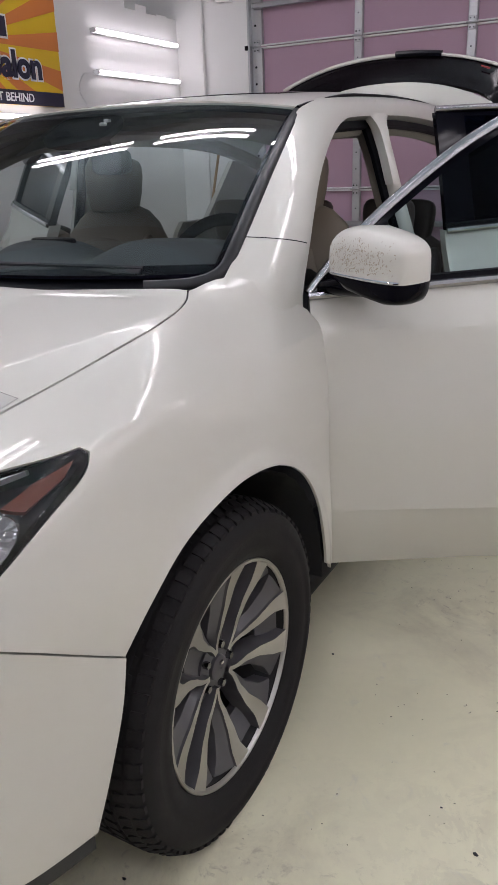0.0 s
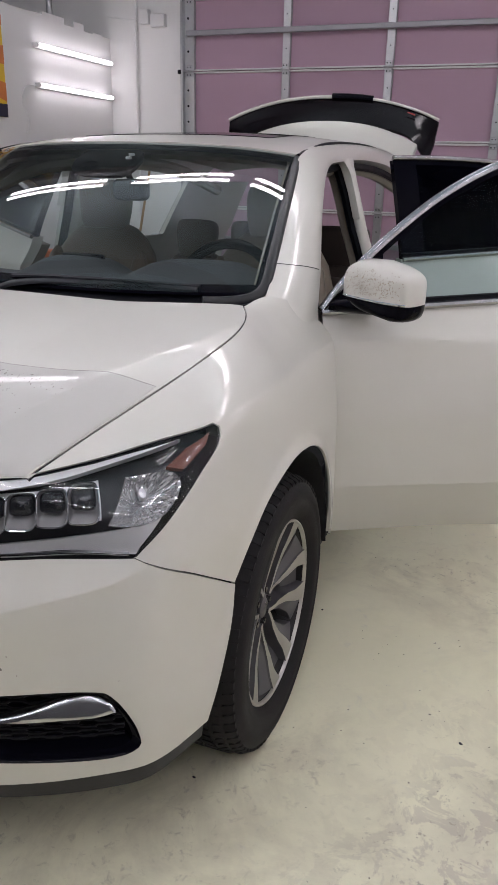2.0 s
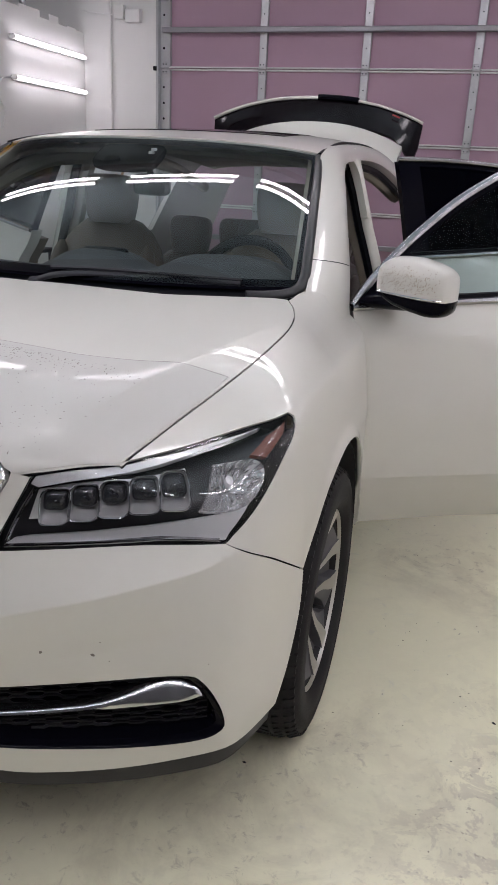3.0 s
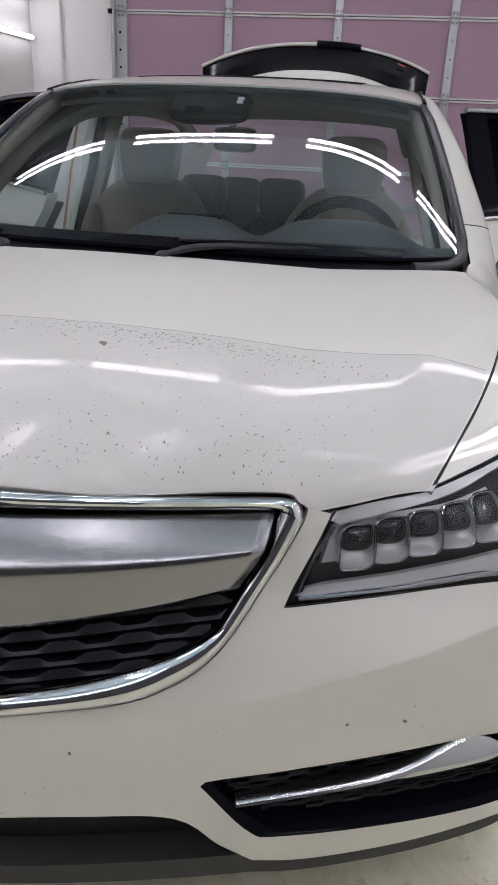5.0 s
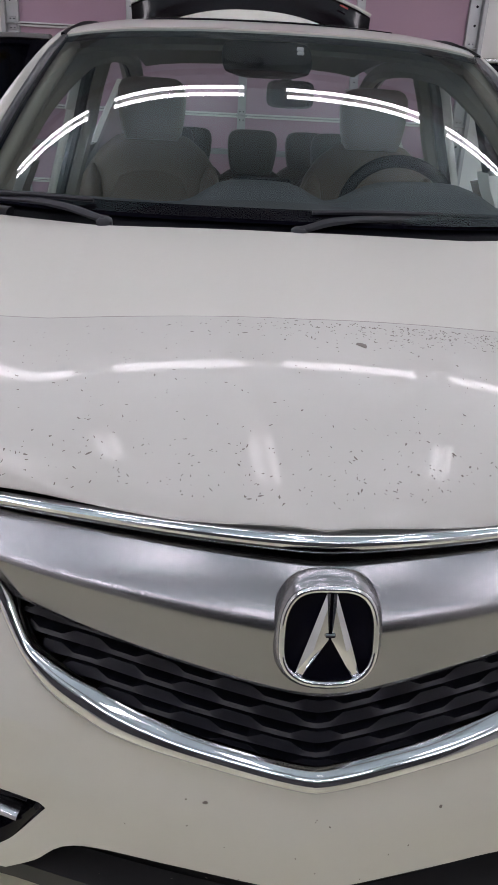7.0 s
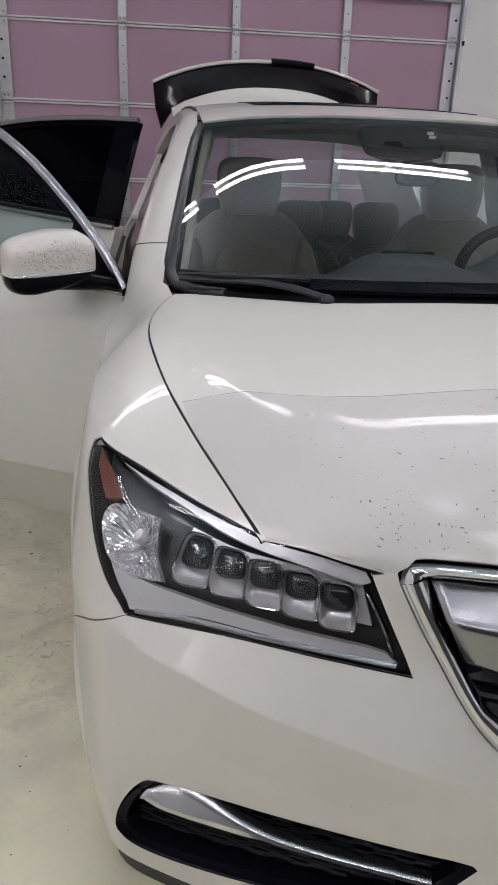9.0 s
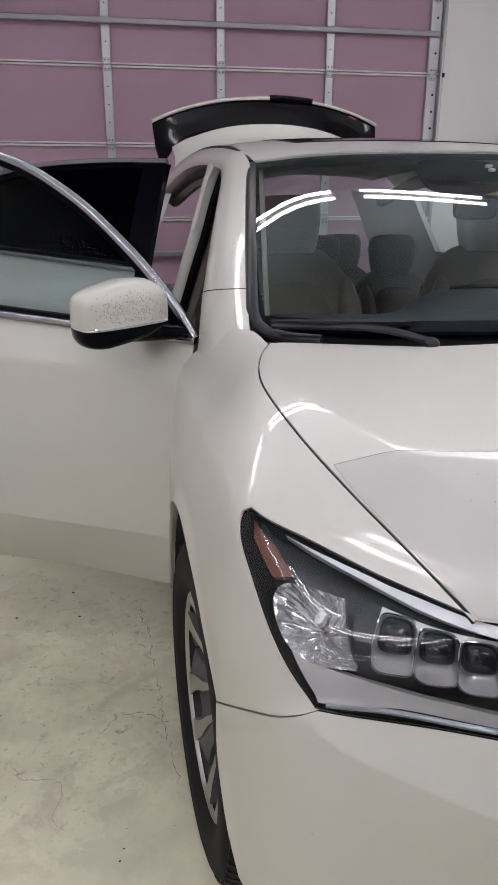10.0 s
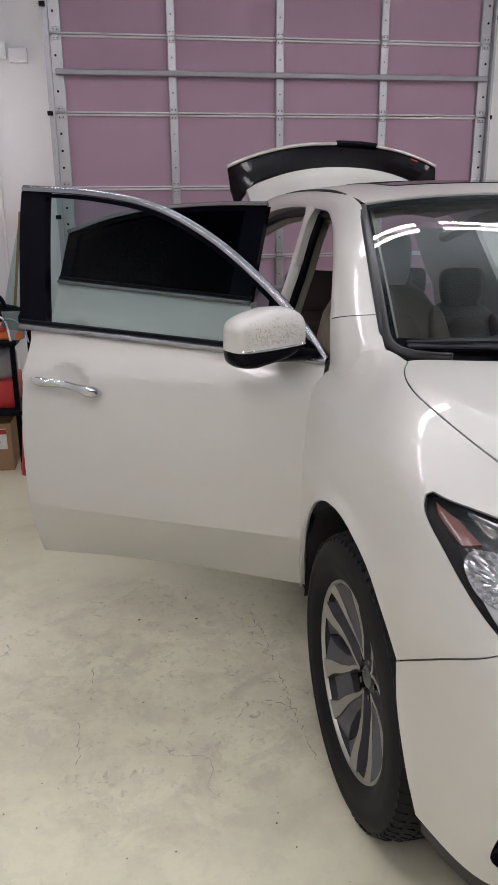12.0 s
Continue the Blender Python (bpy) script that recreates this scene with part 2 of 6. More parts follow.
def loft(rows, closed=False, cap=False):
    """A sheet through rows of points of equal length."""
    bm = bmesh.new()
    v = [[bm.verts.new(p) for p in r] for r in rows]
    for a, b in zip(v, v[1:]):
        n = len(a)
        for k in range(n if closed else n - 1):
            f = (a[k], a[(k + 1) % n], b[(k + 1) % n], b[k])
            if len(set(f)) == 4:
                bm.faces.new(f)
    if cap:
        bm.faces.new(v[0][::-1])
        bm.faces.new(v[-1])
    bmesh.ops.remove_doubles(bm, verts=bm.verts, dist=1e-6)
    bmesh.ops.recalc_face_normals(bm, faces=bm.faces)
    return bm


def thicken(bm, depth, way=None):
    """Gives a sheet thickness, to the side its normals turn away from."""
    geom = bmesh.ops.extrude_face_region(bm, geom=list(bm.faces), use_keep_orig=True)
    bmesh.ops.recalc_face_normals(bm, faces=bm.faces)
    bm.normal_update()
    moved = [g for g in geom["geom"] if isinstance(g, bmesh.types.BMVert)]
    for v in moved:
        v.co += Vector(way) * depth
    bmesh.ops.recalc_face_normals(bm, faces=bm.faces)
    return bm


def flip_x(bm):
    for v in bm.verts:
        v.co.x = -v.co.x
    bmesh.ops.reverse_faces(bm, faces=bm.faces)
    return bm


from mathutils.geometry import delaunay_2d_cdt as cdt
from mathutils.bvhtree import BVHTree

# ---- the car's outer skin as one smooth solid: front, side and top surfaces blended ----
def table(pts, n=3000):
    """A smooth curve through (u, v) pairs, as sampled arrays for np.interp."""
    u = np.array([p[0] for p in pts], float)
    v = np.array([p[1] for p in pts], float)
    m = np.gradient(v, u)
    d = np.diff(v) / np.diff(u)
    for i in range(1, len(u) - 1):
        m[i] = 0.0 if d[i - 1] * d[i] <= 0 else 2 * d[i - 1] * d[i] / (d[i - 1] + d[i])
    m[0], m[-1] = d[0], d[-1]
    s = np.linspace(u[0], u[-1], n)
    k = np.clip(np.searchsorted(u, s, "right") - 1, 0, len(u) - 2)
    h = u[k + 1] - u[k]
    a = (s - u[k]) / h
    out = (2 * a**3 - 3 * a**2 + 1) * v[k] + (a**3 - 2 * a**2 + a) * h * m[k] + (3 * a**2 - 2 * a**3) * v[k + 1] + (a**3 - a**2) * h * m[k + 1]
    return s, out


HOOD_MID = table([(-1.0, 0.86), (-0.9, 0.922), (-0.855, 0.955), (-0.75, 1.004), (-0.65, 1.043), (-0.48, 1.080), (-0.2, 1.118), (0.1, 1.150), (0.20, 1.159), (0.26, 1.172), (0.32, 1.20), (0.45, 1.28), (0.6, 1.38)])
HOOD_DROP = table([(-1.0, 0.16), (-0.65, 0.16), (-0.3, 0.135), (-0.1, 0.11), (0.23, 0.06), (0.6, 0.03)])
HOOD_FLAT = table([(-1.0, 0.0), (-0.65, 0.0), (-0.45, 0.5), (-0.3, 0.75), (0.0, 0.9), (0.6, 1.0)])
RIDGE = table([(-1.0, 0.45), (-0.68, 0.53), (-0.45, 0.605), (-0.23, 0.70), (0.0, 0.79), (0.3, 0.86), (0.6, 0.9)])
NOSE = table([(0.1, -0.90), (0.2, -0.915), (0.3, -0.94), (0.45, -0.955), (0.55, -0.955), (0.63, -0.943), (0.70, -0.926), (0.8, -0.893), (0.9, -0.868), (0.97, -0.843), (1.05, -0.78), (1.2, -0.5)])
WIDTH = table([(-1.0, 0.84), (-0.9, 0.86), (-0.635, 0.905), (-0.46, 0.945), (-0.376, 0.960), (0.0, 0.975), (0.5, 0.963), (1.0, 0.970), (2.0, 0.975), (3.0, 0.96), (4.0, 0.90)])
TUCK = table([(0.1, 0.06), (0.25, 0.02), (0.45, 0.0), (0.75, 0.0), (0.85, 0.012), (0.95, 0.029), (0.997, 0.039), (1.009, 0.046), (1.035, 0.063), (1.08, 0.092), (1.2, 0.14), (1.54, 0.30), (1.7, 0.40)])

CREASE_Z = table([(0.0, 0.60), (0.30, 0.648), (0.42, 0.673), (0.54, 0.698), (0.65, 0.720), (0.74, 0.741), (0.83, 0.765), (0.90, 0.795), (1.2, 0.80)])
PILLAR_CUT = table([(-1.0, 0.40), (-0.5, 0.20), (-0.2, 0.085), (0.0, 0.036), (0.12, 0.014), (0.20, 0.010), (0.28, 0.017), (0.36, 0.034), (0.45, 0.060), (0.6, 0.105)])
FLARE = table([(0.0, 0.009), (0.435, 0.009), (0.45, 0.0075), (0.475, 0.001), (0.49, 0.0), (5.0, 0.0)], 9000)


def at(tab, u):
    return np.interp(u, tab[0], tab[1])


def skin(x, y, z):
    """Below zero inside the lower body."""
    x = np.abs(x)
    eased = x - at(HOOD_FLAT, y) * np.maximum(0, x - 0.42)
    over = x - at(RIDGE, y)
    top = z - (at(HOOD_MID, y) - at(HOOD_DROP, y) * eased * eased - 0.10 * (over + np.sqrt(over * over + 0.00002)))
    side = x - (at(WIDTH, y) - at(TUCK, z) + at(FLARE, np.hypot(y - 0.02, z - 0.365)))
    front = at(NOSE, z) + 0.2 * np.sqrt(x * x + 0.0009) - 0.006 + 0.15 * x * x - y
    fold = at(CREASE_Z, x)
    d = z - fold
    rise = np.where(d < 0, np.interp(d, [-0.22, -0.11, 0], [0.0, 0.25, 1.0]), np.clip(1 - d / (0.815 - fold), 0, 1))
    front = front - 0.031 * rise * np.clip((0.815 - fold) / 0.09, 0.25, 1) * np.clip((x - 0.30) / 0.16, 0, 1)
    foot = 0.714 * (z - 1.152) + 0.70 * (x - 0.765) - at(PILLAR_CUT, y)
    k = 0.022
    m = np.maximum(np.maximum(top, side), np.maximum(front, foot))
    return m + k * np.log(np.exp((top - m) / k) + np.exp((side - m) / k) + np.exp((front - m) / k) + np.exp((foot - m) / k))


def meet(o, d, far=1.6, steps=160):
    """Where rays from o along d first enter the skin, from the outside in."""
    o, d = np.atleast_2d(o), np.atleast_2d(d)
    s0 = np.zeros(len(o))
    done = np.zeros(len(o), bool)
    for n in range(steps):
        s = s0 + far / steps
        p = o + d * s[:, None]
        done |= skin(p[:, 0], p[:, 1], p[:, 2]) < 0
        s0 = np.where(done, s0, s)
    lo, hi = s0, s0 + far / steps
    for n in range(18):
        mid = (lo + hi) / 2
        p = o + d * mid[:, None]
        inside = skin(p[:, 0], p[:, 1], p[:, 2]) < 0
        lo, hi = np.where(inside, lo, mid), np.where(inside, mid, hi)
    return o + d * ((lo + hi) / 2)[:, None]


AXIS = 0.3  # the upright axis, on the car's centre line, round which the front is laid out


def on_top(uv):
    uv = np.atleast_2d(uv)
    o = np.c_[uv[:, 0], uv[:, 1], np.full(len(uv), 1.5)]
    return meet(o, np.tile([0.0, 0, -1], (len(uv), 1)), 1.0, 60)


def on_flank(uv):
    """u: y; v: height less half width, over root two; seen from 45 degrees above, on the +x side."""
    uv = np.atleast_2d(uv)
    r = math.sqrt(0.5)
    o = np.c_[(-uv[:, 1] + 1.8) * r, uv[:, 0], (uv[:, 1] + 1.8) * r]
    return meet(o, np.tile([-r, 0.0, -r], (len(uv), 1)), 1.2, 90)


def on_nose(uv):
    """u: degrees round AXIS from straight ahead towards +x; v: height."""
    uv = np.atleast_2d(uv)
    a = np.radians(uv[:, 0])
    o = np.c_[1.7 * np.sin(a), AXIS - 1.7 * np.cos(a), uv[:, 1]]
    return meet(o, np.c_[-np.sin(a), np.cos(a), 0 * a], 1.5, 110)

def slope(p, h=0.002):
    """Outward normals of the skin."""
    g = np.stack([skin(*(p + h * e).T) - skin(*(p - h * e).T) for e in np.eye(3)], 1)
    return g / np.linalg.norm(g, axis=1)[:, None]


def triangles(loops, su, sv, lines=()):
    """Fills outlines (the first the outer one, the rest holes) with even triangles of about su by sv."""
    scale = np.array([su, sv])
    flat, edges = [], []
    for loop in loops:
        n0 = len(flat)
        flat += [tuple(np.array(p) / scale) for p in loop]
        edges += [(n0 + k, n0 + (k + 1) % len(loop)) for k in range(len(loop))]
    folds = []
    for run in lines:
        n0 = len(flat)
        flat += [tuple(np.array(p) / scale) for p in run]
        folds += [(n0 + k, n0 + k + 1) for k in range(len(run) - 1)]
    ring = np.array(flat)
    lo, hi = ring.min(0), ring.max(0)
    gx, gy = np.meshgrid(np.arange(lo[0] + 0.5, hi[0], 1.0), np.arange(lo[1] + 0.5, hi[1], 1.0))
    gx = gx + 0.5 * (np.arange(len(gy))[:, None] % 2)
    inner = np.c_[gx.ravel(), gy.ravel()]
    inside = np.zeros(len(inner), bool)
    near = np.full(len(inner), 9.0)
    for i, (a, b) in enumerate(edges + folds):
        p, q = ring[a], ring[b]
        if i < len(edges):
            cross = (p[1] > inner[:, 1]) != (q[1] > inner[:, 1])
            with np.errstate(divide="ignore", invalid="ignore"):
                xs = p[0] + (inner[:, 1] - p[1]) / (q[1] - p[1]) * (q[0] - p[0])
            inside ^= cross & (inner[:, 0] < xs)
        d = q - p
        s = np.clip(((inner - p) @ d) / max(d @ d, 1e-12), 0, 1)
        near = np.minimum(near, np.linalg.norm(inner - p - s[:, None] * d, axis=1))
    pts = [Vector(p) for p in flat] + [Vector(p) for p in inner[inside & (near > 0.45)]]
    verts, _, faces, _, _, _ = cdt(pts, edges + folds, [], 1, 1e-5)
    mid = np.array([[sum(verts[k][c] for k in f) / len(f) for c in (0, 1)] for f in faces])
    inside = np.zeros(len(mid), bool)
    for a, b in edges:
        p, q = ring[a], ring[b]
        with np.errstate(divide="ignore", invalid="ignore"):
            xs = p[0] + (mid[:, 1] - p[1]) / (q[1] - p[1]) * (q[0] - p[0])
        inside ^= ((p[1] > mid[:, 1]) != (q[1] > mid[:, 1])) & (mid[:, 0] < xs)
    faces = [f for f, k in zip(faces, inside) if k]
    return np.array([tuple(v) for v in verts]) * scale, [tuple(f) for f in faces]


def panel(name, loops, lay, su, sv, mat, parent, label="", flange=0.012, raise_=0.0, mirror=False, normals=None, lines=()):
    """A sheet panel that lies on the skin (lay turns outline points into places), with its edges turned in."""
    uv, faces = triangles(loops, su, sv, lines)
    p = lay(uv)
    nrm = slope(p) if normals is None else normals(uv, p)
    p = p + nrm * raise_
    if mirror:
        p, nrm = p * [-1, 1, 1], nrm * [-1, 1, 1]
    tri = p[np.array(faces)]
    way = np.cross(tri[:, 1] - tri[:, 0], tri[:, 2] - tri[:, 0])
    turned = (way * nrm[np.array(faces)[:, 0]]).sum(1) < 0
    faces = [f[::-1] if t else f for f, t in zip(faces, turned)]
    use = {}
    for f in faces:
        for k in range(len(f)):
            use[(f[k], f[(k + 1) % len(f)])] = 1
    rim = [e for e in use if (e[1], e[0]) not in use]
    verts, norms, n = [tuple(v) for v in p], [tuple(v) for v in nrm], len(p)
    top, low = {}, {}
    for a, b in rim:
        out = np.cross(p[b] - p[a], nrm[a])
        out = out / (np.linalg.norm(out) + 1e-9)
        for k in (a, b):
            if k not in top:
                top[k] = len(verts)
                verts += [tuple(p[k]), tuple(p[k] - nrm[k] * flange)]
                norms += [tuple(out)] * 2
        faces.append((top[b], top[a], top[a] + 1, top[b] + 1))
    me = bpy.data.meshes.new(name)
    me.from_pydata(verts, [], faces)
    me.shade_smooth()
    me.normals_split_custom_set_from_vertices(norms)
    me.materials.append(mat)
    ob = new(name, me)
    ob.parent = parent
    return tagged(ob, label)


def both(name, loops, lay, su, sv, mat, parent, label="", **more):
    return [panel(name, loops, lay, su, sv, mat, parent, label, mirror=m, **more) for m in (False, True)]


def flank(p):
    p = np.atleast_2d(p)
    return [(float(a[1]), float(a[2] - a[0]) * math.sqrt(0.5)) for a in p]


# ---- the car ----
car = thing("suv", "pearl white family SUV with open doors, raised tailgate and bug splatter", "car")

# hood
HOOD_FRONT = [(0.0, -0.829), (0.19, -0.803), (0.39, -0.746), (0.455, -0.728), (0.485, -0.731)]
HOOD_LAMP = [(0.485, -0.731), (0.56, -0.697), (0.655, -0.644)]
HOOD_SIDE = [(0.655, -0.644), (0.698, -0.535), (0.745, -0.40), (0.785, -0.24), (0.810, -0.06), (0.804, 0.05), (0.780, 0.14), (0.750, 0.196)]
COWL = [(0.750, 0.196), (0.62, 0.158), (0.33, 0.097), (0.0, 0.072)]
half = [HOOD_FRONT, HOOD_LAMP, HOOD_SIDE, COWL]
other = [[(-x, y) for x, y in r[::-1]] for r in half[::-1]]
ridge_y = np.linspace(-0.645, -0.10, 60)
HOOD_FOLDS = [[(sg * (float(at(RIDGE, y)) + d), y) for y in ridge_y] for sg in (1, -1) for d in (-0.004, 0.004)]
hood = panel("hood", [outline(*half, *other)], on_top, 0.018, 0.018, PAINT, car, "white hood with bug splatter and a faint film edge", flange=0.02, lines=HOOD_FOLDS)

for m in (False, True):
    line = on_top(np.array(spline([(x + 0.0028, y) for x, y in HOOD_SIDE], 0.03)))
    bm = tube(line - slope(line) * 0.0075, 0.0045, 6)
    part("hood_gap_seal", flip_x(bm) if m else bm, UNDER, car)

# clear film over the front third of the hood
FILM_BACK = [(0.757, -0.325), (0.65, -0.335), (0.53, -0.363), (0.30, -0.386), (0.04, -0.397), (0.0, -0.398)]
side_f = [(x - 0.003, y) for x, y in HOOD_SIDE if y < -0.35]
front_f = [(x, y + 0.0008) for x, y in HOOD_FRONT[:-1]]
half_f = [front_f, [front_f[-1], (0.485, -0.729), (0.56, -0.694), side_f[0]], side_f + [FILM_BACK[0]], FILM_BACK]
other_f = [[(-x, y) for x, y in r[::-1]] for r in half_f[::-1]]
film = panel("protection_film", [outline(*half_f, *other_f)], on_top, 0.018, 0.018, FILM, hood, "clear film with a visible rear edge", flange=0.0012, raise_=0.0013, lines=[[q for q in run if q[1] < -0.352] for run in HOOD_FOLDS])
edge = on_top(np.array(spline(FILM_BACK + [(-x, y) for x, y in FILM_BACK[::-1][1:]], 0.03)))
part("film_edge", tube(edge + slope(edge) * 0.0008, 0.0010, 5), FILM_EDGE, hood, "thin dirty film edge")


def splats(name, spots, lay, parent, seed, mat=None):
    """Many small flat dried specks that lie on a surface; spots: (u, v, size, stretch)."""
    rng = random.Random(seed)
    bm = bmesh.new()
    uv = np.array([(a, b) for a, b, *_ in spots])
    p = lay(uv)
    n = slope(p)
    for (a, b, r, k), c, w in zip(spots, p, n):
        w = Vector(w)
        e1 = w.orthogonal().normalized()
        e1.rotate(Matrix.Rotation(rng.uniform(0, 6.28), 3, w))
        e2 = w.cross(e1)
        ring = [bm.verts.new(Vector(c) + w * 0.0018 + e1 * r * k * math.cos(q) * rng.uniform(0.6, 1.2) + e2 * r * math.sin(q) * rng.uniform(0.6, 1.2)) for q in np.linspace(0, 6.283, 7, endpoint=False)]
        mid = bm.verts.new(Vector(c) + w * (0.0022 + r * 0.12))
        for j in range(7):
            bm.faces.new((ring[j], ring[(j + 1) % 7], mid))
    return tagged(part(name, bm, mat or SPLAT, parent), kind="stuff")


rng = random.Random(5)
spots = [(0.084, -0.482, 0.0075, 1.5)]
for k in range(420):
    spots.append((rng.gauss(0.22, 0.17), -0.405 - abs(rng.gauss(0, 0.035)), rng.uniform(0.0004, 0.0012) * (1.5 if rng.random() < 0.2 else 1), rng.uniform(1, 4.0)))
for k in range(430):
    y = rng.uniform(-0.80, -0.41)
    x = rng.uniform(-0.6, 0.6)
    if y > -0.745 + 0.36 * x * x:
        spots.append((x, y, rng.uniform(0.0003, 0.0010) * (1.7 if rng.random() < 0.12 else 1), rng.uniform(1, 3.6)))
for k in range(330):
    x = rng.uniform(-0.52, 0.52)
    y = -0.805 + 0.30 * abs(x) ** 1.6 + abs(rng.gauss(0, 0.05))
    spots.append((x, y, rng.uniform(0.0004, 0.0011) * (1.6 if rng.random() < 0.12 else 1), rng.uniform(1, 4.0)))
spots = [s_ for s_ in spots if abs(s_[0]) < 0.62 and s_[1] < -0.40]
splats("bug_splatter", spots, on_top, hood, 3)

# fenders
ARCH = [(-0.372, -0.226), (-0.29, -0.183), (-0.19, -0.143), (-0.05, -0.122), (0.066, -0.122), (0.186, -0.142), (0.305, -0.19), (0.385, -0.262), (0.425, -0.345), (0.44, -0.40)]
DOOR_CUT = [(0.50, -0.425), (0.489, -0.30), (0.472, -0.16), (0.50, -0.05), (0.527, 0.01), (0.53, 0.06), (0.507, 0.117)]
side3 = on_top(np.array(HOOD_SIDE))
hood_line = flank(side3 + np.array([0.0055, 0, 0]))
WS_FOOT = [(0.507, 0.117), (0.43, 0.175), (0.30, 0.262), hood_line[-1]]
HL_TOP = [(34.8, 0.9445), (41.6, 0.960), (47.6, 0.979), (54.2, 0.993)]
HL_BACK = [(54.7, 0.986), (54.0, 0.962), (50.3, 0.916), (46.6, 0.862), (43.2, 0.805)]
SEAM = [(43.2, 0.805), (47.4, 0.755), (51.5, 0.695), (55.3, 0.640)]
top_f, back_f, seam_f = (flank(on_nose(np.array(spline(np.array(r) * [0.02, 1], 0.02)) / [0.02, 1])) for r in (HL_TOP, HL_BACK, SEAM))
seam_f = [(a, b + 0.003) for a, b in seam_f]
top_f = [(a, b + 0.003) for a, b in top_f]
back_f = [(a + 0.003, b) for a, b in back_f]
loop = outline(ARCH, [ARCH[-1], DOOR_CUT[0]], DOOR_CUT, WS_FOOT, hood_line[::-1], [hood_line[0], top_f[0]], top_f, [top_f[-1], back_f[0]], back_f, seam_f, [seam_f[-1], ARCH[0]], step=0.015)
shoulder = [[(y, (z - float(at(WIDTH, y) - at(TUCK, z))) * math.sqrt(0.5)) for y in np.linspace(-0.28, 0.47, 50)] for z in (0.997, 1.010)]
both("fender", [loop], on_flank, 0.014, 0.014, PAINT, car, flange=0.007, lines=shoulder)

# front bumper
CHROME_OUT = [(0.0, 0.638), (6.0, 0.650), (12.0, 0.663), (15.3, 0.689), (18.5, 0.740), (21.9, 0.829), (24.75, 0.918)]
LIP = [(51.1, 0.342), (46.8, 0.348), (42.0, 0.360), (35.4, 0.336), (30.5, 0.325), (25.0, 0.323), (21.3, 0.335)]
MOUTH = [(21.3, 0.335), (18.6, 0.385), (15.3, 0.452), (8.6, 0.466), (0.0, 0.466)]
HL_LOW = [(43.2, 0.805), (36.2, 0.806), (29.0, 0.799), (23.0, 0.793)]
HL_IN = [(23.0, 0.793), (24.6, 0.85), (26.8, 0.9285)]
r_half = [CHROME_OUT, [(24.75, 0.918), (25.0, 0.932)], [(25.0, 0.932), (26.8, 0.925)], HL_IN[::-1], HL_LOW[::-1], SEAM, [SEAM[-1], (54.4, 0.56), (52.7, 0.45), (51.1, 0.342)], LIP, MOUTH]
l_half = [[(-u, v) for u, v in r[::-1]] for r in r_half[::-1]]
NS = (0.02, 1.0)
FOG = [[(17.1, 0.517), (18.7, 0.530), (29.8, 0.547), (38.3, 0.556), (40.7, 0.536), (42.6, 0.45), (41.9, 0.405), (35.0, 0.387), (23.5, 0.390), (20.8, 0.41), (17.1, 0.517)]]
fog_loop = outline(*FOG, scale=NS, step=0.015)
bump_loop = outline(*r_half, *l_half, scale=NS)
fold_u = np.linspace(16.5, 42.3, 60)
fold_z = np.full(60, 0.70)
for k in range(12):
    fold_z = at(CREASE_Z, on_nose(np.c_[fold_u, fold_z])[:, 0])
BUMPER_FOLDS = [[(sg * u, z + d) for u, z in zip(fold_u, fold_z)] for sg in (1, -1) for d in (-0.0022, 0.0022)]
bumper = panel("front_bumper", [bump_loop, fog_loop, [(-u, v) for u, v in fog_loop[::-1]]], on_nose, 0.75, 0.010, PAINT, car, "white front bumper with small chips", flange=0.02, lines=BUMPER_FOLDS)


def nose_shell(name, loops, mat, back, parent=car, raise_=0.0, su=1.2, sv=0.024, label="", flange=0.02, mirror=False):
    return panel(name, loops, on_nose, su, sv, mat, parent, label, flange=flange, raise_=raise_ - back, mirror=mirror)


spots = [(8.2, 0.588, 0.003, 1.3), (-6.4, 0.60, 0.003, 1.3), (27.3, 0.617, 0.003, 1.2), (31.6, 0.608, 0.0035, 1.3)]
spots += [(rng.uniform(-45, 45), rng.uniform(0.40, 0.64), rng.uniform(0.0006, 0.0014), rng.uniform(1, 1.8)) for k in range(45)]
splats("paint_chip", [q for q in spots if not (16 < abs(q[0]) < 44 and q[1] < 0.57)], on_nose, bumper, 4)
# dark shell behind the panels, so that gaps look into the dark
nose_shell("bumper_core", [[(u * 0.985, v) for u, v in outline([(-50, 0.30), (50, 0.30)], [(50, 0.30), (54, 0.63), (42, 0.80), (24, 0.9), (0, 0.9)], [(0, 0.9), (-24, 0.9), (-42, 0.8), (-54, 0.63), (-50, 0.30)], scale=NS)]], UNDER, 0.07, su=2.4, sv=0.05)

# lower grey lip
LIP_LOW = [(u, v - 0.055) for u, v in LIP[::-1]]
lip_loop = outline(LIP, [LIP[-1], (0.0, 0.335)], [(0.0, 0.335), (0.0, 0.285)], [(0.0, 0.285), LIP_LOW[0]], LIP_LOW, [LIP_LOW[-1], LIP[0]], scale=NS)
for m in (False, True):
    nose_shell("bumper_lip", [lip_loop], GREY_LIP, 0.012, label="dark grey plastic lip", flange=0.05, mirror=m)

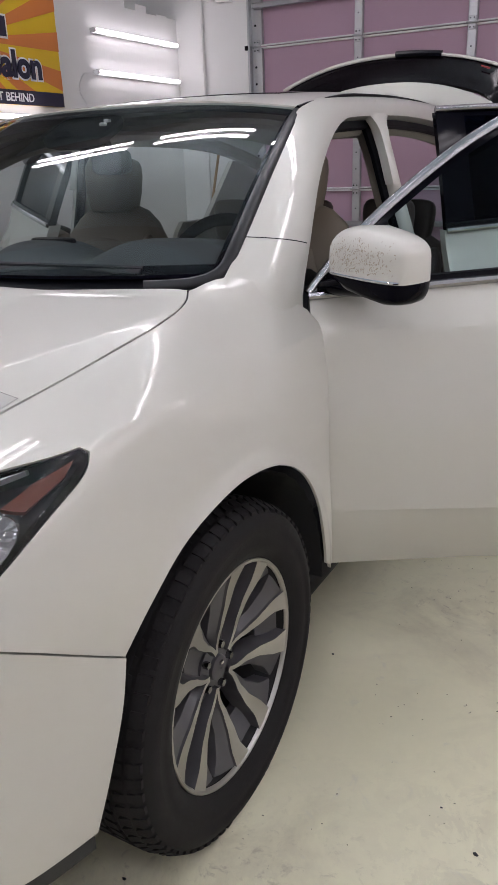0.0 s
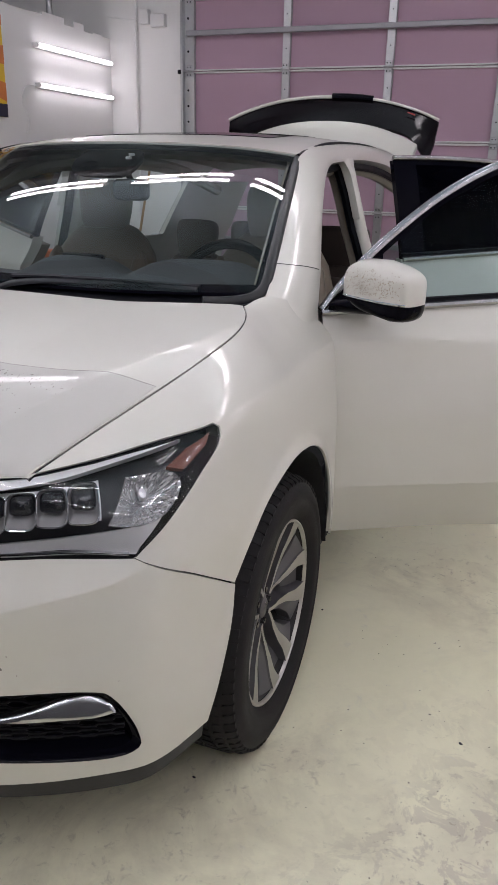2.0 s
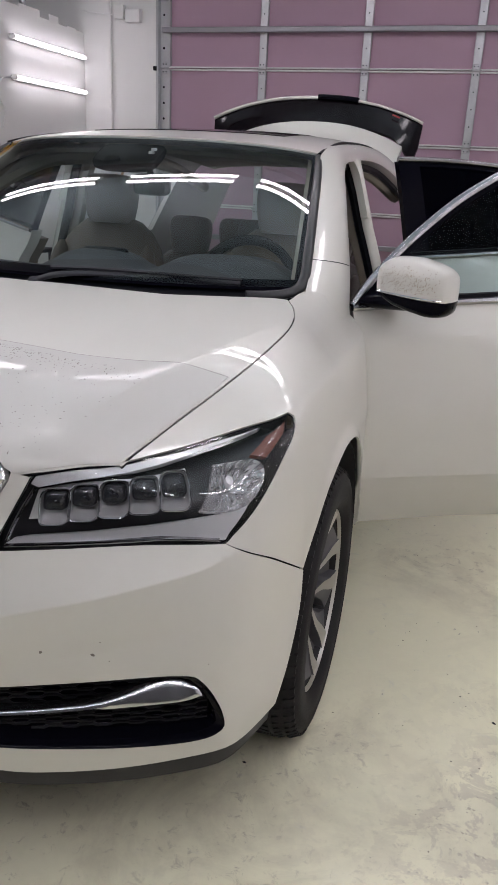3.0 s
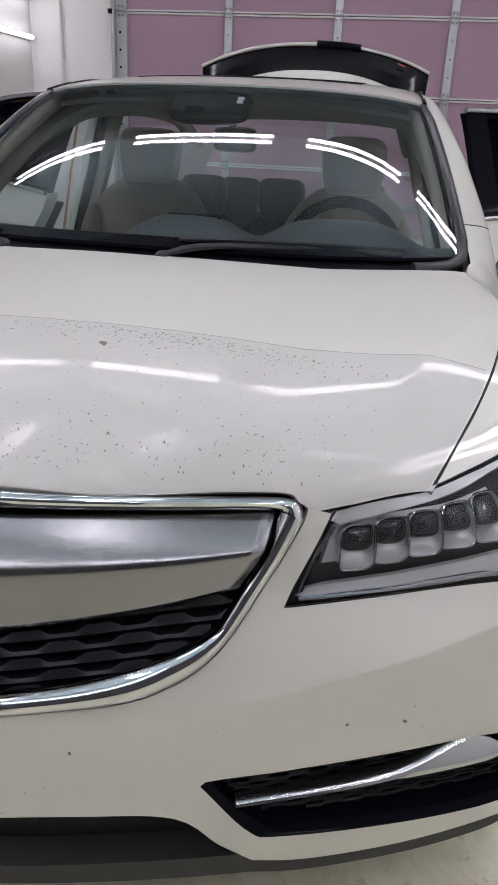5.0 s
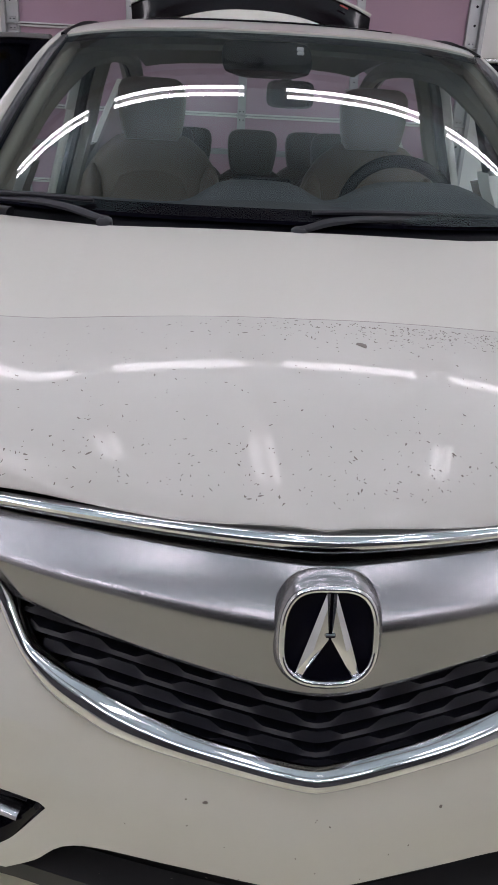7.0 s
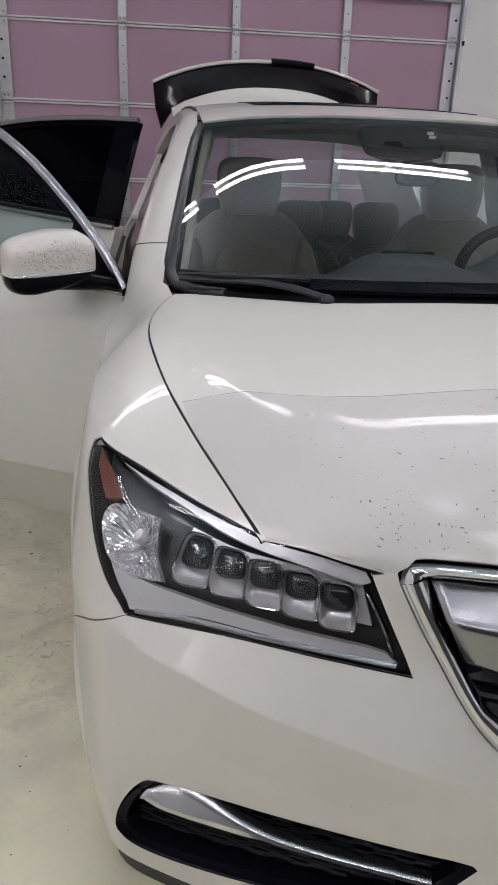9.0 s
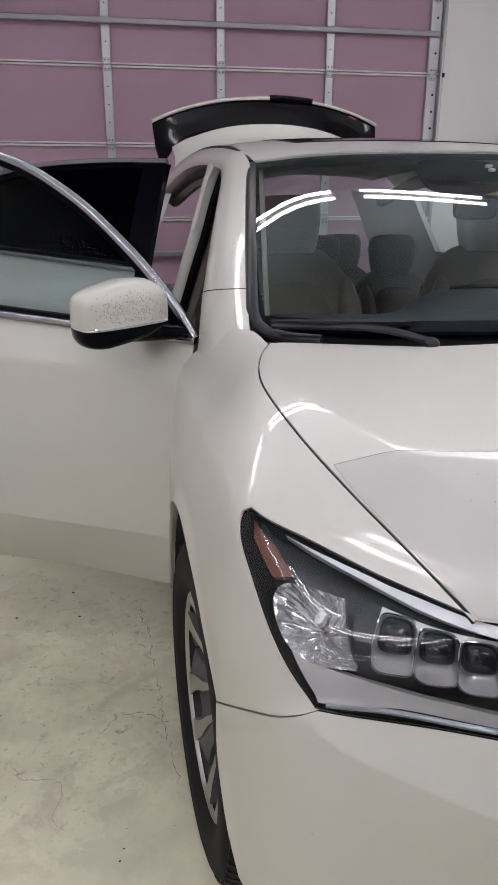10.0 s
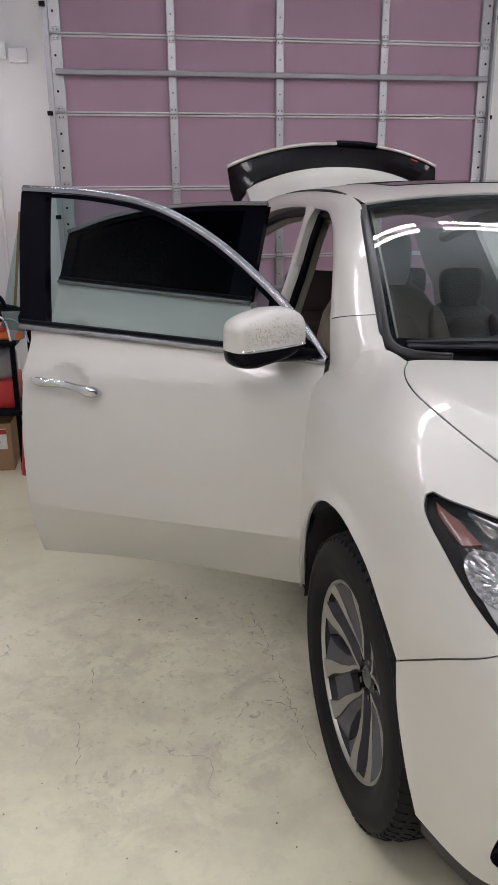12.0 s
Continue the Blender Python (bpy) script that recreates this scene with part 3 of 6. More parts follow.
# grille: chrome surround, satin bar with emblem, mesh
CH_IN = [(0.0, 0.6745), (4.5, 0.684), (8.8, 0.695), (13.1, 0.717), (17.2, 0.758), (18.95, 0.793), (23.0, 0.929)]
CH_TOP_IN = [(23.0, 0.929), (12.0, 0.933), (0.0, 0.934)]
CH_TOP_OUT = [(0.0, 0.9585), (8.7, 0.9555), (17.3, 0.9530), (23.2, 0.949), (24.6, 0.940), (24.75, 0.918)]


def ridge(outer, inn, n, lift, base=0.0, across=7):
    """A rounded moulding between two lines of the nose."""
    rows = []
    a, b = spline(np.array(outer) * NS, 0.012), spline(np.array(inn) * NS, 0.012)
    t = np.linspace(0, 1, n)
    pick = lambda line: np.array([[np.interp(s, np.linspace(0, 1, len(line)), [q[k] for q in line]) for k in (0, 1)] for s in t]) / NS
    a, b = pick(a), pick(b)
    for k in range(across):
        f = k / (across - 1)
        p = on_nose(a * (1 - f) + b * f)
        rows.append(p + slope(p) * (base + lift * math.sin(math.pi * f) ** 0.6))
    return rows


frame_rows = [ridge(CHROME_OUT, CH_IN, 50, 0.020, -0.004), ridge(CH_TOP_OUT, [(0.0, 0.936), (8.7, 0.934), (17.0, 0.933), (22.0, 0.931), (23.0, 0.927), (22.85, 0.918)], 40, 0.018, -0.009)]
for sgn in (1, -1):
    bm = bmesh.new()
    for rows in frame_rows:
        sub = loft(rows)
        if sgn < 0:
            flip_x(sub)
        me = bpy.data.meshes.new("tmp")
        sub.to_mesh(me)
        sub.free()
        bm.from_mesh(me)
        bpy.data.meshes.remove(me)
    part("grille_surround", bm, CHROME, car, "polished chrome grille surround")

grille_loop = outline(CH_IN, CH_TOP_IN, [(0.0, 0.92), (-12.0, 0.928), (-23.0, 0.929)], [(-u, v) for u, v in CH_IN[::-1]], scale=NS)
nose_shell("grille_back", [grille_loop], UNDER, 0.05)
BAR_LOW = [(0.0, 0.770), (4.9, 0.777), (13.3, 0.800), (19.4, 0.826)]
bar_rows = []
for f in np.linspace(0, 1, 25):
    low = np.array(spline(np.array([(-19.75, 0.827), (-13.3, 0.800), (-4.9, 0.777), (0, 0.770), (4.9, 0.777), (13.3, 0.800), (19.75, 0.827)]) * NS, 0.02)) / NS
    high = np.c_[low[:, 0] * 22.7 / 19.75, 0.929 + 0.002 * (np.abs(low[:, 0]) / 19.4) ** 2]
    p = on_nose(low * (1 - f) + high * f)
    rise, fall = 0.010 + 0.042 * f, 0.034 - 0.10 * (f - 0.55)
    lift = -math.log(math.exp(-rise * 300) + math.exp(-fall * 300)) / 300
    bar_rows.append(p + slope(p) * lift)
bar = part("grille_bar", loft(bar_rows), SATIN, car, "satin metal grille bar")
bar.modifiers.new("depth", "SOLIDIFY").thickness = 0.008

# wavy mesh slats
MESH = material("grille_mesh_plastic", (0.007, 0.0075, 0.012), 0.40, 0, 0, 0.2, 0.0, spec=0.32)
def slat(v0, amp, parent, m, phase):
    us = np.linspace(0.0, 21.5, 130)
    lim = np.interp(us, [c[0] for c in CH_IN], [c[1] for c in CH_IN])
    top = np.interp(us, [c[0] for c in BAR_LOW] + [22.3], [c[1] for c in BAR_LOW] + [0.92])
    v = v0 + us * 0.0021
    wave = np.abs(((us * 0.40 + phase) % 2.0) - 1.0)
    tab = amp * (0.5 + 0.5 * np.clip((wave - 0.5) * 6, -1, 1))
    keep = (v > lim - 0.012) & (v < top - 0.002)
    if keep.sum() < 6:
        return
    us, v, tab = us[keep], v[keep], tab[keep]
    rows = []
    for dv, k_, back in ((0.0030, 1.0, 0.040), (0.0015, 1.0, 0.014), (-0.0035, 0.0, 0.011), (-0.0045, 0.0, 0.040)):
        p = on_nose(np.c_[us, v + dv + tab * k_])
        rows.append(p - slope(p) * back)
    bm = loft(rows, False)
    if m:
        flip_x(bm)
    part("grille_slat", bm, MESH, parent)


for m in (False, True):
    for k in range(9):
        slat(0.626 + 0.0196 * k, 0.0085, car, m, k % 2)

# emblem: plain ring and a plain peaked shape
def nose_pts(pts, lift):
    p = on_nose(np.array(pts))
    return p + slope(p) * lift


def oval(ru, rv, n=40, e=2.7, c=(0.05, 0.854)):
    return [(c[0] + ru * np.sign(math.cos(a)) * abs(math.cos(a)) ** (2 / e), c[1] + rv * np.sign(math.sin(a)) * abs(math.sin(a)) ** (2 / e)) for a in np.linspace(0, 2 * math.pi, n, endpoint=False)]


emblem = part("emblem_plate", loft([nose_pts(oval(2.32 * s, 0.053 * s), l) for s, l in ((1.05, 0.030), (1.0, 0.036), (0.9, 0.034), (0.5, 0.034), (0.02, 0.034))], True), BLACK_GLOSS, car, "black emblem plate with chrome ring")
part("emblem_ring", tube(nose_pts(oval(2.38, 0.0545, e=2.9), 0.038), 0.0043, 10, True), CHROME, emblem, "chrome ring")
part("emblem_collar", loft([nose_pts(oval(2.5 * s, 0.0565 * s), l) for s, l in ((1.26, 0.014), (1.16, 0.029), (1.08, 0.036), (1.0, 0.039), (0.96, 0.037))], True), SATIN, car, "satin metal collar round the emblem")
for sg in (1, -1):
    leg = [nose_pts([(sg * u + 0.05, 0.854 + z)], l)[0] for u, z, l in ((0.07, 0.050, 0.037), (0.24, 0.050, 0.037), (1.10, -0.008, 0.038), (1.60, -0.046, 0.037), (1.20, -0.047, 0.037), (0.06, 0.002, 0.038))]
    bm = bmesh.new()
    vs = [bm.verts.new(q) for q in leg]
    top_, low_ = (bm.verts.new(nose_pts([(sg * u + 0.05, 0.854 + z)], l)[0]) for u, z, l in ((0.20, 0.036, 0.0405), (0.74, -0.010, 0.0435)))
    for f in ((vs[0], vs[1], top_), (vs[1], vs[2], low_, top_), (vs[2], vs[3], low_), (vs[3], vs[4], low_), (vs[4], vs[5], low_), (vs[5], vs[0], top_, low_)):
        bm.faces.new(f)
    bmesh.ops.recalc_face_normals(bm, faces=bm.faces)
    part("emblem_stroke", bm, CHROME, emblem, "chrome emblem stroke", smooth=False)
part("emblem_stroke", tube(nose_pts([(-0.16, 0.861), (0.26, 0.861)], 0.0395), 0.0025, 8), CHROME, emblem)

# fog lamp inserts
FOG_MESH = material("dark_mesh_plastic", (0.005, 0.005, 0.008), 0.45, 0, 0, 0.2, 0.0, spec=0.2)
BLADE = material("polished_blade", (0.52, 0.53, 0.55), 0.20, 1.0, 0.0, 0.04)
for m in (False, True):
    sg = -1 if m else 1
    cen = np.array([30.5, 0.47])
    rows = []
    base = np.array(fog_loop)
    for s, back in ((1.0, 0.0), (0.975, 0.006), (0.9, 0.012), (0.86, 0.04), (0.02, 0.045)):
        q = cen + (base - cen) * [s, s if s > 0.5 else s]
        if 0.5 < s < 0.99:
            q = cen + (base - cen) * [1 - (1 - s) * 0.55, 1 - (1 - s) * 1.6]
        p = on_nose(q)
        rows.append(p - slope(p) * back)
    bm = loft(rows, True)
    fog = part("fog_insert", flip_x(bm) if m else bm, BLACK_GLOSS, car, "gloss black fog lamp insert")
    bound = cen + (base - cen) * [0.93, 0.76]
    for k, v in enumerate(np.arange(0.413, 0.531, 0.0125)):
        u = np.linspace(18.5, 41.5, 150)
        vv = v + 0.0012 * (u - 30)
        inside = np.zeros(len(u), bool)
        for p0, p1 in zip(bound, np.roll(bound, -1, 0)):
            cross = (p0[1] > vv) != (p1[1] > vv)
            inside ^= cross & (u < p0[0] + (vv - p0[1]) / (p1[1] - p0[1] + 1e-12) * (p1[0] - p0[0]))
        if inside.sum() < 8:
            continue
        step_ = np.clip(3 * np.sin((u[inside] * 2.1 + (k % 2) * math.pi)), -1, 1)
        bm = tube(nose_pts(np.c_[u[inside], vv[inside] + 0.0022 * step_], -0.0375), 0.0036, 6, False, 0.8)
        part("mesh_bar", flip_x(bm) if m else bm, FOG_MESH, fog)
    # blade: a thin rounded strip that widens into a scooped paddle at its outer end
    u = np.linspace(19.8, 40.7, 64)
    v_low = 0.4515 + 0.0017 * (u - 20.6) + 0.010 * np.clip((u - 38.2) / 2.5, 0, 1) ** 2
    wide = 0.015 + 0.036 / (1 + np.exp(-(u - 34.6) / 1.5))
    wide = wide * np.sqrt(np.clip(1 - np.clip((u - 37.6) / 3.15, 0, 1) ** 2, 0.004, 1))
    rows = []
    for f, lift in ((0.0, -0.030), (0.04, -0.013), (0.14, -0.007), (0.28, -0.008), (0.45, -0.013), (0.65, -0.019), (0.85, -0.025), (1.0, -0.034)):
        k = np.clip((wide - 0.015) / 0.03, 0, 1)
        thin = np.interp(f, [0, 0.1, 0.5, 0.9, 1], [-0.03, -0.012, -0.006, -0.012, -0.03])
        p = on_nose(np.c_[u, v_low + f * wide])
        rows.append(p + slope(p, 0.03) * (thin * (1 - k) + lift * k)[:, None])
    bm = loft(rows)
    part("chrome_blade", flip_x(bm) if m else bm, BLADE, fog, "bright metal fog lamp blade")

# headlights
HL = [HL_TOP, [HL_TOP[-1], HL_BACK[0]], HL_BACK, HL_LOW, HL_IN, [HL_IN[-1], (30.5, 0.9395), HL_TOP[0]]]
hl_loop = outline(*HL, scale=NS, step=0.012)
BEZEL = material("headlight_bezel", (0.028, 0.029, 0.034), 0.3, 0, 0.2, 0.2, spec=0.3)
AMBER = material("amber_marker", (0.13, 0.030, 0.012), 0.35, 0, 0.1, 0.2)
FACETS = material("faceted_reflector", (0.66, 0.66, 0.67), 0.15, 0.85, 0, 0.15, 0.0, 40, 75)
SMOKE = material("dark_projector_glass", (0.018, 0.02, 0.024), 0.08, 0, 0.4, 0.3)
for m in (False, True):
    lamp = nose_shell("headlight", [hl_loop], BEZEL, 0.045, su=0.9, sv=0.016, label="headlight with five projectors and amber marker", flange=0.02, mirror=m)
    nose_shell("lens", [hl_loop], LENS, 0.002, parent=lamp, su=0.9, sv=0.016, label="clear headlight lens", flange=0.004, mirror=m).visible_shadow = False
    bm = tube(nose_pts(np.array(hl_loop), -0.004), 0.0019, 6, True)
    part("seal", flip_x(bm) if m else bm, BLACK, lamp, "black rubber seal")

    def shape(nm, run, mat, back, lab="", corners=False):
        runs = [[p, q] for p, q in zip(run, run[1:] + run[:1])] if corners else [run + run[:1]]
        return nose_shell(nm, [outline(*runs, scale=NS, step=0.01)], mat, back, parent=lamp, su=0.7, sv=0.012, label=lab, flange=0.012, mirror=m)

    facet = random.Random(4)

    def bowl(nm, u, v, ru, rv, mat, steps, lab="", e=3.2, lean=0.0, flute=0.0):
        rows = []
        for sc, back, dv in steps:
            ov = [(u + sc * ru * np.sign(math.cos(q)) * abs(math.cos(q)) ** (2 / e) + lean * math.sin(q), v + dv + sc * rv * np.sign(math.sin(q)) * abs(math.sin(q)) ** (2 / e)) for q in np.linspace(0, 2 * math.pi, 30, endpoint=False)]
            rows.append(nose_pts(ov, -back) if not flute or sc > 0.95 else [q_ for j in range(30) for q_ in nose_pts(ov[j : j + 1], -back - flute * facet.uniform(-1, 1))])
        bm = loft(rows, True)
        return part(nm, flip_x(bm) if m else bm, mat, lamp, lab, smooth=not flute)

    shape("lower_reflector", [(46.2, 0.869), (41.0, 0.850), (37.0, 0.837), (31.8, 0.825), (25.0, 0.815), (24.1, 0.806), (30.5, 0.812), (38.3, 0.818), (43.4, 0.8125)], STRIP, 0.016, "wide silver lower strip", True)
    shape("upper_reflector", [(50.0, 0.982), (45.5, 0.9695), (41.0, 0.956), (35.2, 0.944), (33.6, 0.9425), (30.5, 0.9382), (27.2, 0.9275), (26.7, 0.914), (27.4, 0.908), (30.3, 0.919), (34.8, 0.932), (38.8, 0.942), (42.2, 0.9535)], STRIP, 0.006, "silver upper strip", True)
    shape("reflector_panel", [(27.2, 0.902), (30.3, 0.915), (34.8, 0.927), (38.8, 0.936), (41.2, 0.942), (41.0, 0.905), (40.7, 0.872), (36.0, 0.866), (31.0, 0.853), (26.2, 0.845)], STRIP, 0.0275, "silver panel behind the projectors", True)
    bm = tube(nose_pts(spline(np.array([(27.0, 0.905), (25.6, 0.86), (24.4, 0.812)]) * NS, 0.02) / np.array(NS), -0.014), 0.004, 6)
    part("chrome_line", flip_x(bm) if m else bm, CHROME, lamp)
    bm = tube(nose_pts(spline(np.array([(24.2, 0.8035), (30.5, 0.809), (38.3, 0.8155), (42.8, 0.813)]) * NS, 0.02) / np.array(NS), -0.010), 0.004, 6)
    part("chrome_line", flip_x(bm) if m else bm, CHROME, lamp)
    for u, v in ((28.75, 0.876), (31.35, 0.884), (34.0, 0.8905), (36.7, 0.897), (39.45, 0.903)):
        bowl("projector_cup", u, v - 0.004, 1.36, 0.034, CUP, ((1.0, 0.024, 0), (0.99, 0.009, 0), (0.96, 0.0085, 0), (0.90, 0.016, 0.003), (0.6, 0.027, 0.010), (0.05, 0.03, 0.010)), "silver projector cup", 4.5, 0.35)
        rim_uv = [(u + 1.36 * np.sign(math.cos(q)) * abs(math.cos(q)) ** (2 / 4.5) + 0.35 * math.sin(q), v - 0.004 + 0.034 * np.sign(math.sin(q)) * abs(math.sin(q)) ** (2 / 4.5)) for q in np.linspace(0, 2 * math.pi, 40, endpoint=False)]
        bm = tube(nose_pts(rim_uv, -0.0085), 0.0013, 6, True)
        part("cup_rim", flip_x(bm) if m else bm, CHROME, lamp, "thin bright cup rim")
        bowl("projector_lens", u + 0.1, v + 0.0085, 1.16, 0.0205, SMOKE, ((1.0, 0.026, 0), (0.97, 0.014, 0), (0.8, 0.009, 0), (0.5, 0.006, 0), (0.05, 0.005, 0)), "dark projector lens", 3.6, 0.25)
    dish = outline([(41.3, 0.862), (44.2, 0.861), (46.9, 0.878), (48.6, 0.914), (47.8, 0.941), (43.6, 0.938)], [(43.6, 0.938), (41.3, 0.862)], scale=NS, step=0.006)
    heart = np.array([44.3, 0.904])
    rows = []
    for sc, back in ((1.06, 0.020), (1.0, 0.012), (0.93, 0.015), (0.8, 0.022), (0.65, 0.028), (0.48, 0.033), (0.3, 0.037), (0.12, 0.039), (0.02, 0.039)):
        ov = heart + (np.array(dish) - heart) * sc
        p = nose_pts(ov, -back)
        if sc < 0.95:
            p = p - slope(p) * np.array([[facet.uniform(-0.0019, 0.0019)] for q_ in p])
        rows.append(p)
    bm = loft(rows, True)
    part("main_reflector", flip_x(bm) if m else bm, FACETS, lamp, "faceted silver reflector bowl", smooth=False)
    bowl("bulb_cap", 44.8, 0.916, 0.35, 0.008, SILVER, ((1.0, 0.036, 0), (0.9, 0.018, 0), (0.1, 0.016, 0)), "", 2.0)
    shape("marker_lens", [(53.6, 0.986), (50.2, 0.970), (47.6, 0.948), (49.3, 0.940), (52.6, 0.968)], AMBER, 0.010, "amber side marker", True)

# windshield
def ws(u, v, out=0.0):
    """u: -1 to 1 across, v: 0 foot to 1 top."""
    xb, xt = 0.765 * u, 0.635 * u
    foot = np.array([xb, 0.085 + 0.18 * xb**2 + 0.377 * xb**4, 1.150 - 0.01 * xb * xb])
    top = np.array([xt, 0.92 + 0.10 * xt**2 + 0.349 * xt**4, 1.572 - 0.035 * xt**2 - 0.125 * xt**4])
    p = foot * (1 - v) + top * v
    n = np.array([0.25 * u, -0.46, 0.85])
    return p + n / np.linalg.norm(n) * (0.024 * 4 * v * (1 - v) * (1 - 0.3 * u * u) + out)


def ws_sheet(u0, u1, v0, v1, nu, nv, out=0.0):
    return loft([[ws(u, v, out) for u in np.linspace(u0, u1, nu)] for v in np.linspace(v0, v1, nv)])


pane = part("windshield", ws_sheet(-0.985, 0.985, 0.03, 0.985, 41, 21), WINDSHIELD, car, "clear raked windshield")
pane.visible_shadow = False
part("windshield_band", ws_sheet(-0.985, 0.985, 0.93, 0.985, 41, 3, -0.006), BLACK_GLOSS, pane, "black printed glass border")
part("windshield_band", ws_sheet(-0.985, 0.985, 0.025, 0.078, 41, 3, -0.006), BLACK_GLOSS, pane)
for s in (1, -1):
    part("windshield_band", ws_sheet(s * 0.966, s * 0.985, 0.0, 0.985, 3, 21, -0.006), BLACK_GLOSS, pane)
    part("windshield_moulding", tube([ws(s * u, v, -0.001) for u, v in ((0.82, -0.012), (0.88, -0.012), (0.93, -0.008), (0.965, 0.004), (0.987, 0.028), (0.997, 0.06))] + [ws(s * 1.0, v, 0.001 - 0.008 * max(0, v - 0.85) / 0.13) for v in np.linspace(0.1, 0.98, 22)], 0.016, 10, False, 0.7), MOULDING, car, "black rubber windshield moulding")

# roof, with the dark sunroof panel
ROOF = table([(0.85, 1.560), (1.0, 1.580), (1.3, 1.612), (1.8, 1.640), (2.3, 1.642), (2.9, 1.615), (3.4, 1.570)])


def roof_at(x, y):
    return at(ROOF, y) - 0.045 * x**2 - 0.1 * x**4 - 0.25 * max(0, abs(x) - 0.5) ** 2


rows = []
for v in np.linspace(0, 1, 34):
    row = []
    for u in np.linspace(-1, 1, 31):
        xt = 0.635 * u
        y = (0.92 + 0.10 * xt**2 + 0.349 * xt**4) * (1 - v) + 3.4 * v
        row.append((xt, y, roof_at(xt, y) if v > 0.001 else ws(u, 1.0)[2]))
    rows.append(row)
roof = part("roof", thicken(loft(rows), 0.02, (0, 0, -1)), PAINT, car, "white roof panel")
rows = [[(x, y, roof_at(x, y) + 0.003) for x in np.linspace(-0.42, 0.42, 15)] for y in np.linspace(1.32, 1.95, 12)]
part("sunroof", thicken(loft(rows), 0.006, (0, 0, -1)), BLACK_GLOSS, car, "dark tinted sunroof panel")

# side rail: front pillar, roof rail and rear pillar in one sweep
IN_LINE = [(0.785, 0.21, 1.085), (0.775, 0.30, 1.142), (0.755, 0.44, 1.222), (0.70, 0.74, 1.40), (0.640, 1.02, 1.540), (0.628, 1.35, 1.583), (0.63, 2.0, 1.605), (0.63, 2.7, 1.588), (0.61, 3.35, 1.525)]
OUT_LINE = [(0.895, 0.485, 0.99), (0.872, 0.515, 1.068), (0.845, 0.62, 1.185), (0.775, 0.86, 1.37), (0.705, 1.16, 1.492), (0.684, 1.42, 1.522), (0.678, 2.0, 1.535), (0.69, 2.6, 1.50), (0.74, 3.3, 1.38)]
a3, b3 = np.array(spline(IN_LINE, 0.05)), np.array(spline(OUT_LINE, 0.05))
t60 = np.linspace(0, 1, 60)
arc = lambda p: np.r_[0, np.cumsum(np.linalg.norm(np.diff(p, axis=0), axis=1))]
along = lambda p: np.stack([np.interp(t60, arc(p) / arc(p)[-1], p[:, k]) for k in range(3)], 1)
a3, b3 = along(a3), along(b3)
rows = []
for k in range(10):
    f = k / 9
    mid = np.c_[b3[:, 0] * 0.985 + a3[:, 0] * 0.015 + 0.008, a3[:, 1] * 0.55 + b3[:, 1] * 0.45, a3[:, 2] * 0.72 + b3[:, 2] * 0.28]
    rows.append((1 - f) ** 2 * a3 + 2 * f * (1 - f) * mid + f * f * b3)
inward = b3 + np.array([-0.06, 0.0, -0.02])
RAIL = list(rows)
rows += [b3 * 0.5 + inward * 0.5, inward]
for s in (1, -1):
    bm = loft(rows)
    part("side_rail", flip_x(bm) if s < 0 else bm, PAINT, car, "white front pillar and roof rail", angle=60)

